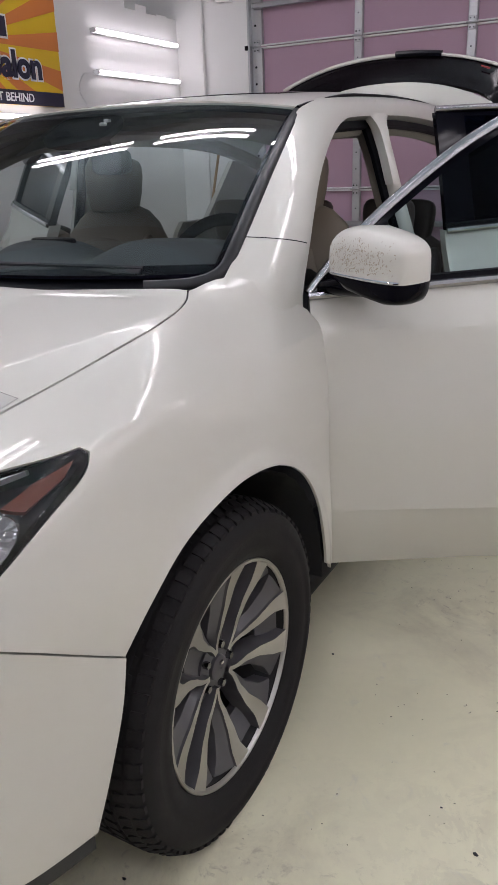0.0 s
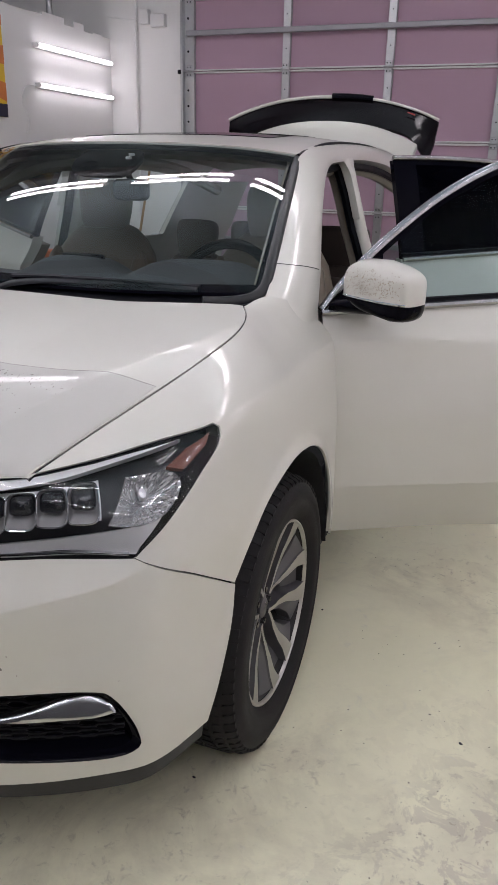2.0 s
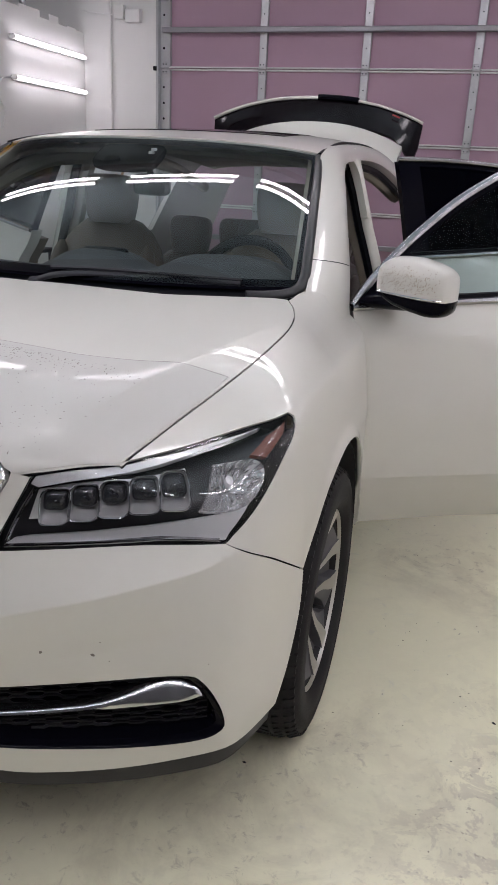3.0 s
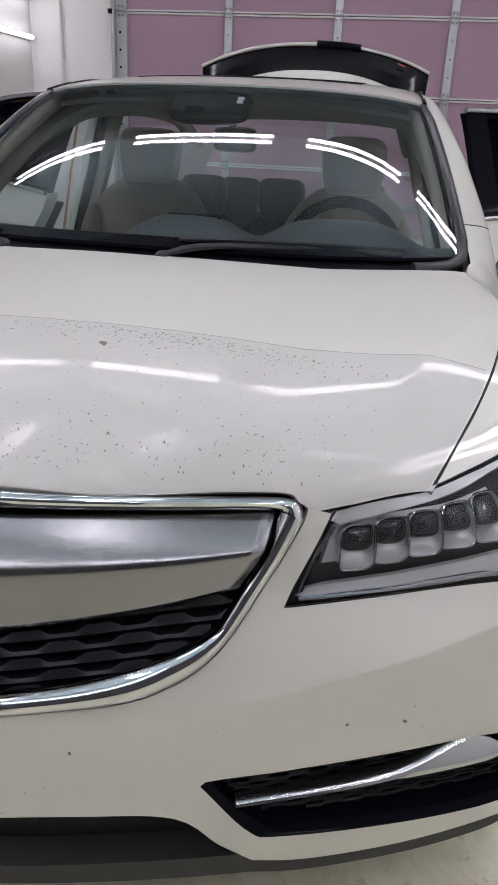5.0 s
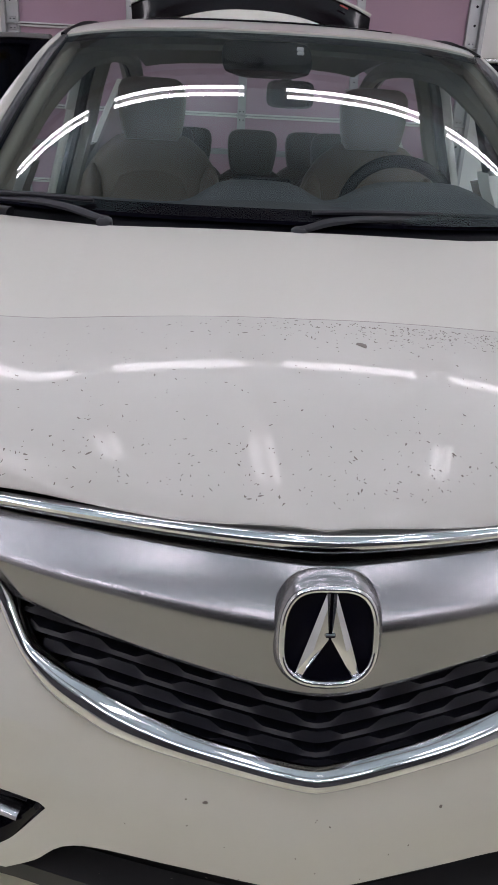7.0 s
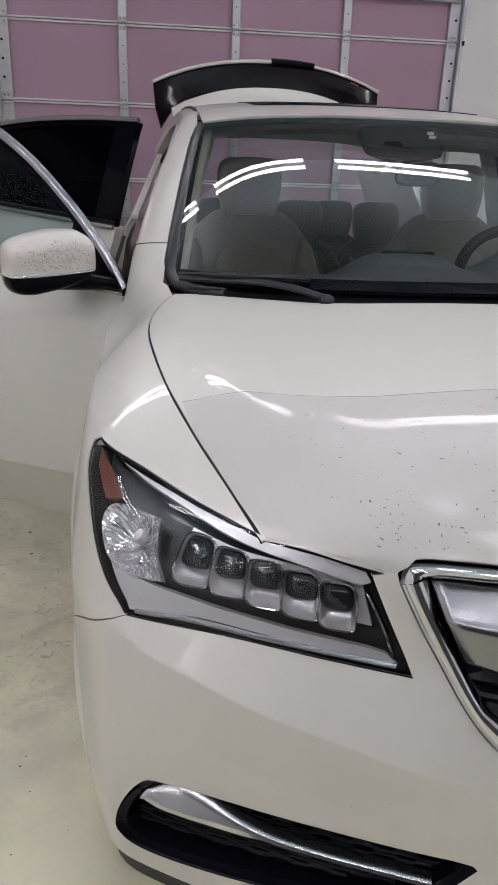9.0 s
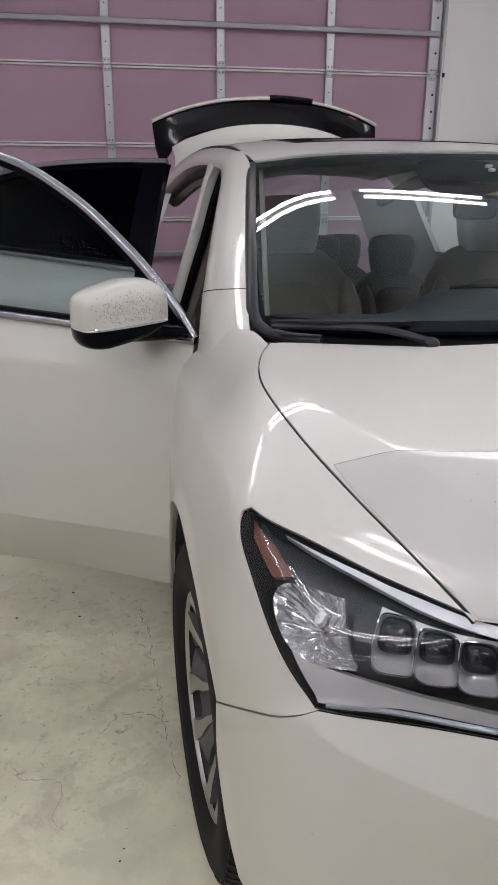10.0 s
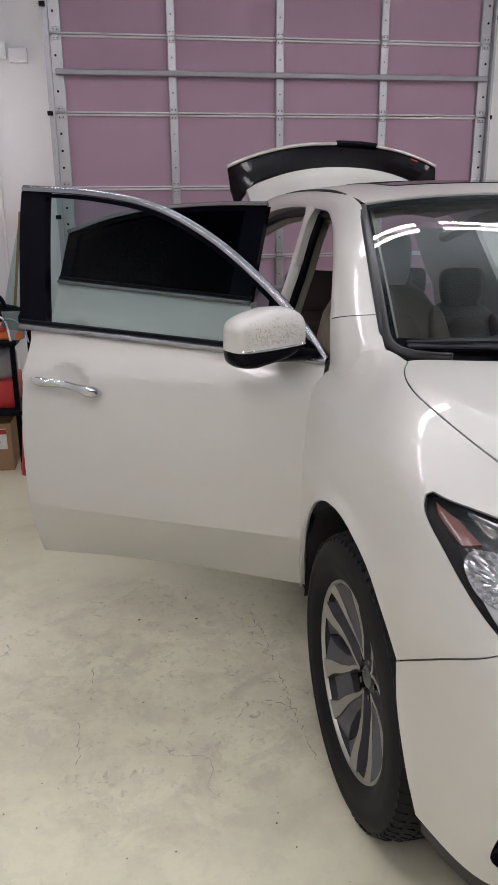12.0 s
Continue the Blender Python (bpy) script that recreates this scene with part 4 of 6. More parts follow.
# inner pillars, B pillar, sill, rear quarter
for s in (1, -1):
    def lay(bm):
        return flip_x(bm) if s < 0 else bm
    part("pillar_trim", lay(tube(inward + np.array([-0.03, 0, -0.01]), 0.035, 8)), LINER, car, "cream interior pillar trim")
    part("door_seal", lay(tube(inward + np.array([0.01, 0, -0.005]), 0.019, 6)), BLACK, car)
    post = [(0.88, 1.63, 0.40), (0.87, 1.63, 0.8), (0.785, 1.61, 1.12), (0.742, 1.60, 1.25), (0.700, 1.59, 1.40), (0.655, 1.585, 1.52), (0.635, 1.58, 1.565)]
    part("centre_pillar", lay(tube(spline(post, 0.08), [float(np.interp(k / (len(spline(post, 0.08)) - 1), [0, 0.6, 0.8, 0.90, 0.95, 1], [0.030, 0.031, 0.032, 0.034, 0.036, 0.038])) for k in range(len(spline(post, 0.08)))], 12, False, 0.75)), PAINT, car, "white centre pillar")
    # the pillar's head spreads in two fillets into the roof rail
    head = []
    for z in np.linspace(1.30, 1.537, 14):
        half_w = 0.030 + 0.085 * math.exp((z - 1.537) / 0.028)
        face = float(np.interp(z, [1.25, 1.40, 1.48, 1.537], [0.772, 0.730, 0.706, 0.682]))
        head.append([(face - 0.010 * abs(q) ** 3, 1.585 + half_w * q, z) for q in np.linspace(-1, 1, 13)])
    part("pillar_head", lay(thicken(loft(head), 0.03, (-1, 0, 0))), PAINT, car, "white pillar head flared into the roof rail", angle=50)
    part("pillar_trim", lay(tube(spline([(x - 0.055, y + 0.035, z) for x, y, z in post], 0.08), 0.038, 8)), LINER, car)
    part("pillar_seal", lay(tube(spline([(x - 0.028, y - 0.016, z) for x, y, z in post], 0.08), 0.021, 8)), BLACK, car, "black door seal")
    part("roof_moulding", lay(tube(spline([(0.634, 1.0, 1.531), (0.630, 1.15, 1.555), (0.628, 1.5, 1.589), (0.628, 2.2, 1.597), (0.62, 3.2, 1.544)], 0.05), 0.012, 8, False, 0.6)), BLACK, car, "black roof ditch moulding")
    part("sill", lay(box(0.78, 0.91, 0.45, 2.75, 0.25, 0.40, 0.03, 3)), BLACK, car, "black plastic door sill")
    quarter = [[(float(at(WIDTH, y) - at(TUCK, z)), y, z) for z in np.linspace(0.35, 1.08 if y < 2.9 else 1.4, 14)] for y in np.linspace(2.6, 3.9, 16)]
    part("rear_quarter", lay(thicken(loft(quarter), 0.03, (-1, 0, 0))), PAINT, car, "white rear quarter panel")
part("rear_bumper", box(-0.9, 0.9, 3.72, 3.98, 0.35, 0.78, 0.06, 3), PAINT, car, "white rear bumper")
part("floor_pan", box(-0.84, 0.84, 0.3, 3.8, 0.27, 0.36, 0.02), UNDER, car, "dark underbody and cabin floor")
part("firewall", box(-0.74, 0.74, 0.28, 0.34, 0.3, 1.09, 0.02), UNDER, car)
part("engine_bay", box(-0.62, 0.62, -0.62, 0.3, 0.3, 0.86, 0.05), UNDER, car)
rows = [[(x, y, roof_at(x, y) - 0.05) for x in np.linspace(-0.62, 0.62, 15)] for y in np.linspace(1.0, 3.4, 14)]
part("headliner", thicken(loft(rows), 0.015, (0, 0, -1)), LINER, car, "pale cloth headliner")

# doors
def door(front, m):
    hinge = Vector((0.955, 0.50, 0)) if front else Vector((0.94, 1.50, 0))
    theta = radians(61 if front else 55)

    def swing(bm):
        bmesh.ops.rotate(bm, verts=bm.verts, cent=hinge, matrix=Matrix.Rotation(-theta, 3, "Z"))
        return flip_x(bm) if m else bm

    y0, y1 = (0.500, 1.50) if front else (1.545, 2.60)
    hy, hz = y1 - 0.17, 0.965
    face = lambda y, z: float(at(WIDTH, y) - at(TUCK, z) - max(0, (0.53 - z) / 0.17) * float(np.interp(y - y0, [0, 0.4, 0.75, 1.0], [0.046, 0.074, 0.066, 0.044])) - 0.032 * math.exp(-((((y - hy) / 0.070) ** 2 + ((z - hz - 0.003) / 0.052) ** 2) ** 2)))
    lowz = lambda y: 0.342 - 0.022 * (y - y0)
    belt = lambda y: 1.080 + 0.058 * (y - 0.5)
    rows = []
    for v in np.linspace(0, 1, 76):
        row = []
        for u in np.linspace(0, 1, 66):
            y = y0 + (y1 - y0) * u
            if front:
                z0 = lowz(y)
                z = z0 + (belt(y) - z0) * v
                y += (1 - u) * float(np.interp(z, [0.36, 0.55, 0.75, 0.9, 1.0, 1.08], [0, -0.012, -0.03, -0.04, -0.045, -0.045]))
            else:
                z0 = lowz(y)
                z = z0 + (belt(y) - z0) * v
                if u > 0.75:
                    cut = max(0.0, 0.33**2 - (max(0.0, z - 0.38)) ** 2)
                    y -= (u - 0.75) / 0.25 * math.sqrt(cut) * 0.8
            row.append((face(y, z), y, z))
        rows.append(row)
    skin_bm = loft(rows)
    for f in skin_bm.faces:
        f.normal_update()
    if sum(f.normal.x for f in skin_bm.faces) < 0:
        bmesh.ops.reverse_faces(skin_bm, faces=skin_bm.faces)
    body = part("front_door" if front else "rear_door", swing(thicken(skin_bm, 0.055, (-1, 0, 0))), PAINT, car, "open white front door" if front else "open white rear door", angle=14)
    trim = thicken(loft([[(p[0] - 0.06, p[1], p[2]) for p in r[1:-1:4]] for r in rows[1:-1:5]]), 0.05, (-1, 0, 0))
    part("inner_trim", swing(trim), CREAM, body, "cream inner door trim")
    # window frame
    if front:
        topline = [(0.452, 1.083), (0.545, 1.184), (0.69, 1.306), (0.88, 1.434), (1.10, 1.532), (1.35, 1.580), (1.64, 1.602)]
    else:
        topline = [(1.55, 1.545), (1.8, 1.548), (2.1, 1.535), (2.35, 1.50), (2.60, 1.43)]
    upper = lambda y, z, o=0.0: (float(at(WIDTH, y) - at(TUCK, z)) + o, y, z)
    tl = np.array(spline(topline, 0.03))
    out3 = [upper(y, z, 0.004) for y, z in tl]
    part("window_trim", swing(tube(out3, 0.0145, 10, False, 0.7)), TRIM_METAL, body, "brushed metal window trim")
    nrm = np.gradient(tl, axis=0)
    nrm = np.c_[nrm[:, 1], -nrm[:, 0]] / np.linalg.norm(nrm, axis=1)[:, None]
    in1 = tl + nrm * 0.013
    in2 = tl + nrm * 0.027
    for q_ in (in1, in2):
        q_[:, 1] = np.maximum(q_[:, 1], [belt(y) + 0.004 for y in q_[:, 0]])
    band = loft([[upper(y, z, 0.0) for y, z in in1], [upper(y, z, 0.0) for y, z in in2]])
    part("window_frame", swing(thicken(band, 0.035, (-1, 0, 0))), BLACK_GLOSS, body, "black window frame")
    post_y = (0.0, 0.105)
    zt = 1.592 if front else 1.535
    lean = lambda z: 1.445 + 0.22 * max(0, z - 1.15) if front else 1.55
    band = loft([[upper(lean(z) + y, z, 0.002) for z in np.linspace(belt(1.5), zt, 12)] for y in post_y])
    part("window_pillar", swing(thicken(band, 0.035, (-1, 0, 0))), BLACK_GLOSS, body, "gloss black window pillar")
    if not front:
        band = loft([[upper(y, z, 0.002) for z in np.linspace(belt(y), 1.44, 12)] for y in (2.54, 2.6)])
        part("window_pillar", swing(thicken(band, 0.035, (-1, 0, 0))), BLACK_GLOSS, body)
    pane_rows = []
    for y, z in tl[1:]:
        y = min(max(y, tl[0][0]), tl[-1][0])
        pane_rows.append([upper(y, zz, -0.014) for zz in np.linspace(belt(y) - 0.02, z, 10)])
    pn = part("window_pane", swing(loft(pane_rows)), DOOR_GLASS if front else DARK_GLASS, body, "green tinted window" if front else "dark privacy window")
    pn.visible_shadow = False
    yy = np.linspace(tl[0][0], y1 + (0.05 if front else 0), 16)
    part("belt_trim", swing(tube([upper(y, belt(y), 0.006) for y in yy], 0.011, 8)), TRIM_METAL, body, "chrome belt line trim")
    part("belt_seal", swing(tube([upper(y, belt(y) + 0.014, 0.0) for y in yy], 0.011, 6)), BLACK, body)
    # handle
    q = [(face(hy - 0.14, hz - 0.012) + 0.004, hy - 0.14, hz - 0.022), (face(hy - 0.1, hz) + 0.03, hy - 0.1, hz - 0.012), (face(hy, hz) + 0.04, hy, hz), (face(hy + 0.08, hz) + 0.032, hy + 0.08, hz + 0.008), (face(hy + 0.13, hz) + 0.004, hy + 0.135, hz + 0.012)]
    part("handle", swing(tube(spline(q, 0.01), [float(np.interp(k / (len(spline(q, 0.01)) - 1), [0, 0.05, 0.12, 0.20, 0.32, 0.68, 0.80, 0.88, 1], [0.006, 0.020, 0.025, 0.023, 0.0175, 0.0165, 0.020, 0.017, 0.003])) for k in range(len(spline(q, 0.01)))], 12, False, 0.75)), CHROME, body, "chrome door handle")
    if front:
        sail = [[upper(y, z, 0.003) for z in np.linspace(belt(y) + 0.012, max(belt(y) + 0.014, float(np.interp(y, tl[:, 0], tl[:, 1])) - 0.012), 8)] for y in np.linspace(0.468, 0.655, 12)]
        part("sail_panel", swing(thicken(loft(sail), 0.02, (-1, 0, 0))), BLACK_GLOSS, body, "gloss black corner panel behind the mirror")
        mirror_unit(body, swing)
    return body


def mirror_unit(body, swing):
    """Swept-back shell: along runs outward and back, ahead is the way its painted face looks."""
    mid, along, ahead = Vector((1.018, 0.592, 1.166)), Vector((0.80, 0.60, 0)), Vector((0.60, -0.80, 0))

    def at3(a, f, z):
        return mid + along * a + ahead * f + Vector((0, 0, z))

    rows = []
    for d, sx, sz in ((-0.055, 0.92, 0.93), (-0.042, 0.98, 0.98), (-0.015, 1.0, 1.0), (0.008, 0.985, 0.985), (0.027, 0.95, 0.95), (0.040, 0.88, 0.88), (0.049, 0.72, 0.73), (0.055, 0.40, 0.42), (0.058, 0.02, 0.02)):
        row = []
        for a in np.linspace(0, 2 * math.pi, 44, endpoint=False):
            c, w = math.cos(a), math.sin(a)
            x = 0.123 * np.sign(c) * abs(c) ** 0.40
            z = 0.086 * np.sign(w) * abs(w) ** 0.45
            z *= float(np.interp(x / 0.123, [-1, -0.6, -0.25, 0.1, 1], [0.78, 0.95, 1.0, 0.97, 0.68]) if w > 0 else np.interp(x / 0.123, [-1, -0.4, 0.4, 1], [0.45, 0.78, 0.98, 1.0]))
            row.append(at3(x * sx, d, z * sz))
        rows.append(row)
    low = -0.026
    bm = loft(rows, True, True)
    bmesh.ops.bisect_plane(bm, geom=list(bm.verts) + list(bm.edges) + list(bm.faces), plane_co=mid + Vector((0, 0, low)), plane_no=Vector((0.05, 0, 1)))
    for f in bm.faces:
        c = f.calc_center_median() - mid
        f.material_index = 1 if c.z + 0.05 * c.x < low else 0
    tree = BVHTree.FromBMesh(bm)
    shell = part("mirror", swing(bm), [PAINT, BLACK_GLOSS], body, "white wing mirror shell with bug splatter and black underside")
    line = []
    for c in np.linspace(-0.86, 0.88, 24):
        hit_, _, _, _ = tree.ray_cast(at3(0.123 * c, 0.3, low + 0.002 - 0.004 * c), -ahead)
        if hit_:
            line.append(hit_ + ahead * 0.0015)
    part("signal_strip", swing(tube(line, 0.003, 6)), CHROME, shell, "thin clear turn signal strip")
    rng_m = random.Random(11)
    bm = bmesh.new()
    for k in range(760):
        a, z = rng_m.gauss(-0.012, 0.062), rng_m.gauss(0.012, 0.028)
        if abs(a) > 0.10 or z < low + 0.012 or z > 0.062:
            continue
        c, nrm_, _, _ = tree.ray_cast(at3(a, 0.3, z), -ahead)
        if c is None:
            continue
        r = rng_m.uniform(0.0004, 0.0012) * (1.6 if rng_m.random() < 0.1 else 1)
        q = rng_m.gauss(0.4, 0.35)
        e1 = nrm_.orthogonal().normalized()
        e1.rotate(Matrix.Rotation(q * 2, 3, nrm_))
        e2 = nrm_.cross(e1)
        rim_ = [bm.verts.new(c + e1 * r * 2.6 * math.cos(w) * rng_m.uniform(0.6, 1.2) + e2 * r * math.sin(w) * rng_m.uniform(0.6, 1.2) + nrm_ * 0.0006) for w in np.linspace(0, 6.283, 6, endpoint=False)]
        top_ = bm.verts.new(c + nrm_ * 0.0012)
        for j in range(6):
            bm.faces.new((rim_[j], rim_[(j + 1) % 6], top_))
    tagged(part("bug_splatter", swing(bm), SPLAT_PALE, shell), kind="stuff")
    arm = [[Vector((0.875 + 0.034 * k, 0.545 + 0.012 * k, 1.098 + 0.006 * k)) + Vector((0, (0.075 - 0.012 * k) * math.cos(a), (0.024 + 0.002 * k) * math.sin(a))) for a in np.linspace(0, 2 * math.pi, 14, endpoint=False)] for k in range(5)]
    part("mirror_arm", swing(loft(arm, True, True)), BLACK_GLOSS, shell, "gloss black mirror arm")


for m in (False, True):
    for front in (True, False):
        door(front, m)

# raised tailgate
def gate_line(f, u):
    y = float(np.interp(f, [0, 0.45, 1], [3.36, 3.58, 3.72]))
    z = float(np.interp(f, [0, 0.45, 1], [1.565, 1.735, 1.962]))
    w = float(np.interp(f, [0, 0.3, 0.62, 0.8, 1], [0.64, 0.62, 0.625, 0.70, 0.738]))
    droop = float(np.interp(f, [0, 0.45, 0.62, 0.8, 1], [0.05, 0.095, 0.14, 0.17, 0.145]))
    return (w * u, y, z - droop * abs(u) ** 2.3)


us = np.linspace(-1, 1, 37)
gate = part("tailgate", thicken(loft([[gate_line(f, u) for u in us] for f in np.linspace(0, 0.62, 9)]), 0.04, (0, 0.75, -0.65)), PAINT, car, "raised white tailgate with dark glass")


def gate_dark(f, u):
    """The dark upper glass and lamps, whose ends hang down beside the painted panel."""
    x, y, z = gate_line(f, 0.0)
    w = float(np.interp(f, [0.6, 0.8, 1], [0.69, 0.725, 0.738]))
    hang = float(np.interp(f, [0.6, 0.8, 1], [0.135, 0.16, 0.145]))
    tip = float(np.interp(f, [0.6, 0.8, 1], [0.12, 0.05, 0.0])) * max(0.0, (abs(u) - 0.80) / 0.20) ** 1.5
    return (w * u, y + 0.012, z - hang * abs(u) ** 2.3 - tip)


dark = [[gate_dark(f, u) for u in us] for f in np.linspace(0.615, 0.985, 9)]
GATE_DARK = material("dark_tailgate_glass", (0.005, 0.0035, 0.005), 0.1, 0.0, 0.0, 0.3, spec=0.2)
part("tailgate_glass", thicken(loft(dark), 0.022, (0, 0.75, -0.65)), GATE_DARK, gate, "dark tailgate glass")
part("tailgate_edge", tube([Vector(gate_line(1.0, u)) for u in np.linspace(-1, 0.04, 20)], 0.011, 8), PAINT, gate, "white lower tailgate edge")
part("tailgate_edge", tube([Vector(gate_line(1.0, u)) for u in np.linspace(0.38, 1, 16)], 0.009, 8), PAINT, gate)
part("tailgate_garnish", tube([Vector(gate_line(1.0, u)) + Vector((0, 0, 0.004)) for u in np.linspace(0.02, 0.4, 10)], 0.018, 8), BLACK_GLOSS, gate, "black tailgate handle garnish")
part("tail_lamp", tube([Vector(gate_line(0.93, u)) + Vector((0, -0.02, 0.006)) for u in (0.74, 0.81)], 0.005, 6), material("red_lamp", (0.35, 0.05, 0.05), 0.4), gate, "small red and white lamp edge")

# wheels
def wheel(x, y, m, phase, turn=0.0):
    c = Vector((x, y, 0.354))
    R = 0.376
    prof = [(0.245, -0.10), (0.258, -0.118), (0.30, -0.130), (0.345, -0.126), (0.368, -0.108), (R - 0.004, -0.085), (R, -0.06), (R, 0.06), (R - 0.004, 0.085), (0.368, 0.108), (0.345, 0.126), (0.322, 0.1315), (0.318, 0.1290), (0.30, 0.130), (0.282, 0.1265), (0.278, 0.124), (0.262, 0.116), (0.250, 0.10)]
    place = lambda r, a, w: (c.x + w, c.y + r * math.cos(a), max(0.001, c.z + r * math.sin(a)))
    N = 72
    rows = [[place(r, 2 * math.pi * k / N, w) for k in range(N)] for r, w in prof]
    
    def fin(bm):
        bmesh.ops.rotate(bm, verts=bm.verts, cent=c, matrix=Matrix.Rotation(radians(turn), 3, "Z"))
        return flip_x(bm) if m else bm

    tyre_bm = loft(rows, True)
    base = part("wheel", fin(tyre_bm), RUBBER, car, "black all-season tyre on machined alloy wheel", angle=50)
    bm = bmesh.new()
    for k in range(N):
        for w in (-0.09, -0.052, -0.013, 0.026, 0.065):
            a = 2 * math.pi * (k + 0.3 * (w > 0)) / N
            vs = []
            for rr in (R - 0.006, R + 0.005):
                vs.append([bm.verts.new(place(rr - (0.012 if abs(ww) > 0.088 else 0), a + s * 0.03 + ww * 0.5, ww)) for s, ww in ((-1, w), (1, w), (1, w + 0.026), (-1, w + 0.026))])
            lo, hi = vs
            bm.faces.new(hi)
            for j in range(4):
                bm.faces.new((lo[j], lo[(j + 1) % 4], hi[(j + 1) % 4], hi[j]))
    for k in range(N):
        a = 2 * math.pi * (k + 0.5) / N
        lo, hi = [[bm.verts.new(place(rr + up_, a + sd * 0.027, ww)) for sd, rr, ww in ((-1, R - 0.004, 0.094), (1, R - 0.004, 0.094), (1, 0.360, 0.119), (-1, 0.360, 0.119))] for up_ in (-0.004, 0.0035)]
        bm.faces.new(hi)
        for j in range(4):
            bm.faces.new((lo[j], lo[(j + 1) % 4], hi[(j + 1) % 4], hi[j]))
    bmesh.ops.recalc_face_normals(bm, faces=bm.faces)
    tagged(part("tread", fin(bm), RUBBER, base, smooth=False), kind="stuff")
    rows = [[place(r, 2 * math.pi * k / N, w) for k in range(N)] for r, w in ((0.2435, 0.100), (0.246, 0.108), (0.2485, 0.110), (0.253, 0.109), (0.256, 0.100))]
    part("rim_edge", fin(loft(rows, True)), RIM_FACE, base, "machined rim edge")
    rows = [[place(r, 2 * math.pi * k / N, w) for k in range(N)] for r, w in ((0.243, 0.098), (0.236, 0.03), (0.21, -0.06), (0.08, -0.06), (0.01, -0.06))]
    part("barrel", fin(loft(rows, True)), BARREL, base, "dark grey rim barrel")
    # disc in the barrel's dark colour: shade in the spoke openings is painted on
    rows = [[place(r, 2 * math.pi * k / 48, w) for k in range(48)] for r, w in ((0.165, -0.03), (0.165, -0.005), (0.07, -0.005), (0.065, 0.02), (0.01, 0.02))]
    part("brake_disc", fin(loft(rows, True)), BARREL, base, "brake disc coloured dark for the shade behind the spokes")
    # five pairs of curved spokes: machined faces, deep dark flanks inside a pair, sunken grey wings outside
    def course(pair, way, s):
        off = float(np.interp(s, [0, 0.08, 0.18, 0.32, 0.55, 0.8, 1], [33, 31, 25.5, 18.5, 15.2, 15.6, 13.2]))
        return radians(72 * pair + phase + way * off)

    def height(s):
        return 0.066 + 0.040 * s**1.5

    for pair in range(5):
        for way in (-1, 1):
            inner, face_in, face_out, step_, wing, under = [], [], [], [], [], []
            for s in np.linspace(0, 1, 22):
                r = 0.045 + s * 0.201
                a, h = course(pair, way, s), height(s)
                wd = float(np.interp(s, [0, 0.25, 0.5, 0.75, 0.9, 1], [0.0040, 0.0065, 0.0105, 0.0165, 0.0225, 0.028]))
                slot = radians(72 * pair + phase + way * float(np.interp(s, [0, 0.16, 0.3, 0.55, 0.82, 1], [36, 35.6, 33, 28.5, 30.5, 35.9])))
                inner.append(place(r, a - way * (wd + 0.003) / r, h - 0.052))
                face_in.append(place(r, a - way * wd / r, h))
                face_out.append(place(r, a + way * wd / r, h))
                step_.append(place(r, a + way * (wd + 0.0015) / r, h - 0.006))
                wing.append(place(r, slot, h - 0.020))
                under.append(place(r, slot, h - 0.06))
            bm = loft([inner, face_in, face_out, step_, wing, under])
            for f in bm.faces:
                f.normal_update()
            bm.faces.ensure_lookup_table()
            for f in bm.faces:
                q = f.calc_center_median()
                r = math.hypot(q.y - c.y, q.z - c.z)
                s = min(1, max(0, (r - 0.045) / 0.201))
                f.material_index = 0 if abs(f.normal.x) > 0.8 and abs(q.x - c.x - height(s)) < 0.002 else 1
            part("spoke", fin(bm), [RIM_FACE, RIM_DARK], base, angle=25)
    for pair in range(5):
        mid_a = radians(72 * pair + phase)
        for s0, s1, sink0, sink1 in ((0.02, 0.30, 0.014, 0.034), (0.74, 1.0, 0.040, 0.016)):
            ledge = []
            for s in np.linspace(s0, s1, 9):
                r = 0.045 + s * 0.201
                half_ = course(pair, 1, s) - mid_a
                sink = sink0 + (sink1 - sink0) * (s - s0) / (s1 - s0)
                ledge.append([place(r, mid_a + half_ * q, height(s) - sink - 0.006 * (1 - q * q)) for q in np.linspace(-1, 1, 9)])
            part("spoke_web", fin(thicken(loft(ledge), 0.02, (-1, 0, 0))), RIM_DARK, base, "sunken grey web between two spokes", angle=50)
    rows = [[place(r, 2 * math.pi * k / 32, w) for k in range(32)] for r, w in ((0.062, 0.02), (0.06, 0.050), (0.030, 0.054), (0.029, 0.062), (0.024, 0.066), (0.002, 0.067))]
    part("hub_cap", fin(loft(rows, True)), RIM_DARK, base, "grey hub cap with plain badge")
    part("hub_badge", fin(tube([place(0.017, a, 0.0685) for a in (1.9, 1.25)], 0.0045, 6)), CHROME, base)
    for k in range(5):
        a = 2 * math.pi * k / 5 + radians(phase)
        part("lug_nut", fin(tube([place(0.052, a, 0.03), place(0.052, a, 0.064)], 0.0085, 6)), SATIN, base)


for m in (False, True):
    wheel(0.834 if m else 0.842, 0.0, m, 32 if m else 70, -2.2 if m else 0.0)
    wheel(0.842, 2.82, m, 50)

# pillar seam, across the side rail where it meets the fender
seam_at = [int(np.argmin(np.abs(np.asarray(r)[:, 2] - z))) for r, z in zip(RAIL[:9], np.linspace(1.2205, 1.19, 9))]
for m in (False, True):
    seam3 = [Vector(r[k]) + Vector((0.0004, -0.0004, 0)) for r, k in zip(RAIL[:9], seam_at)]
    bm = tube(seam3, 0.0013, 5)
    part("pillar_seam", flip_x(bm) if m else bm, UNDER, car)

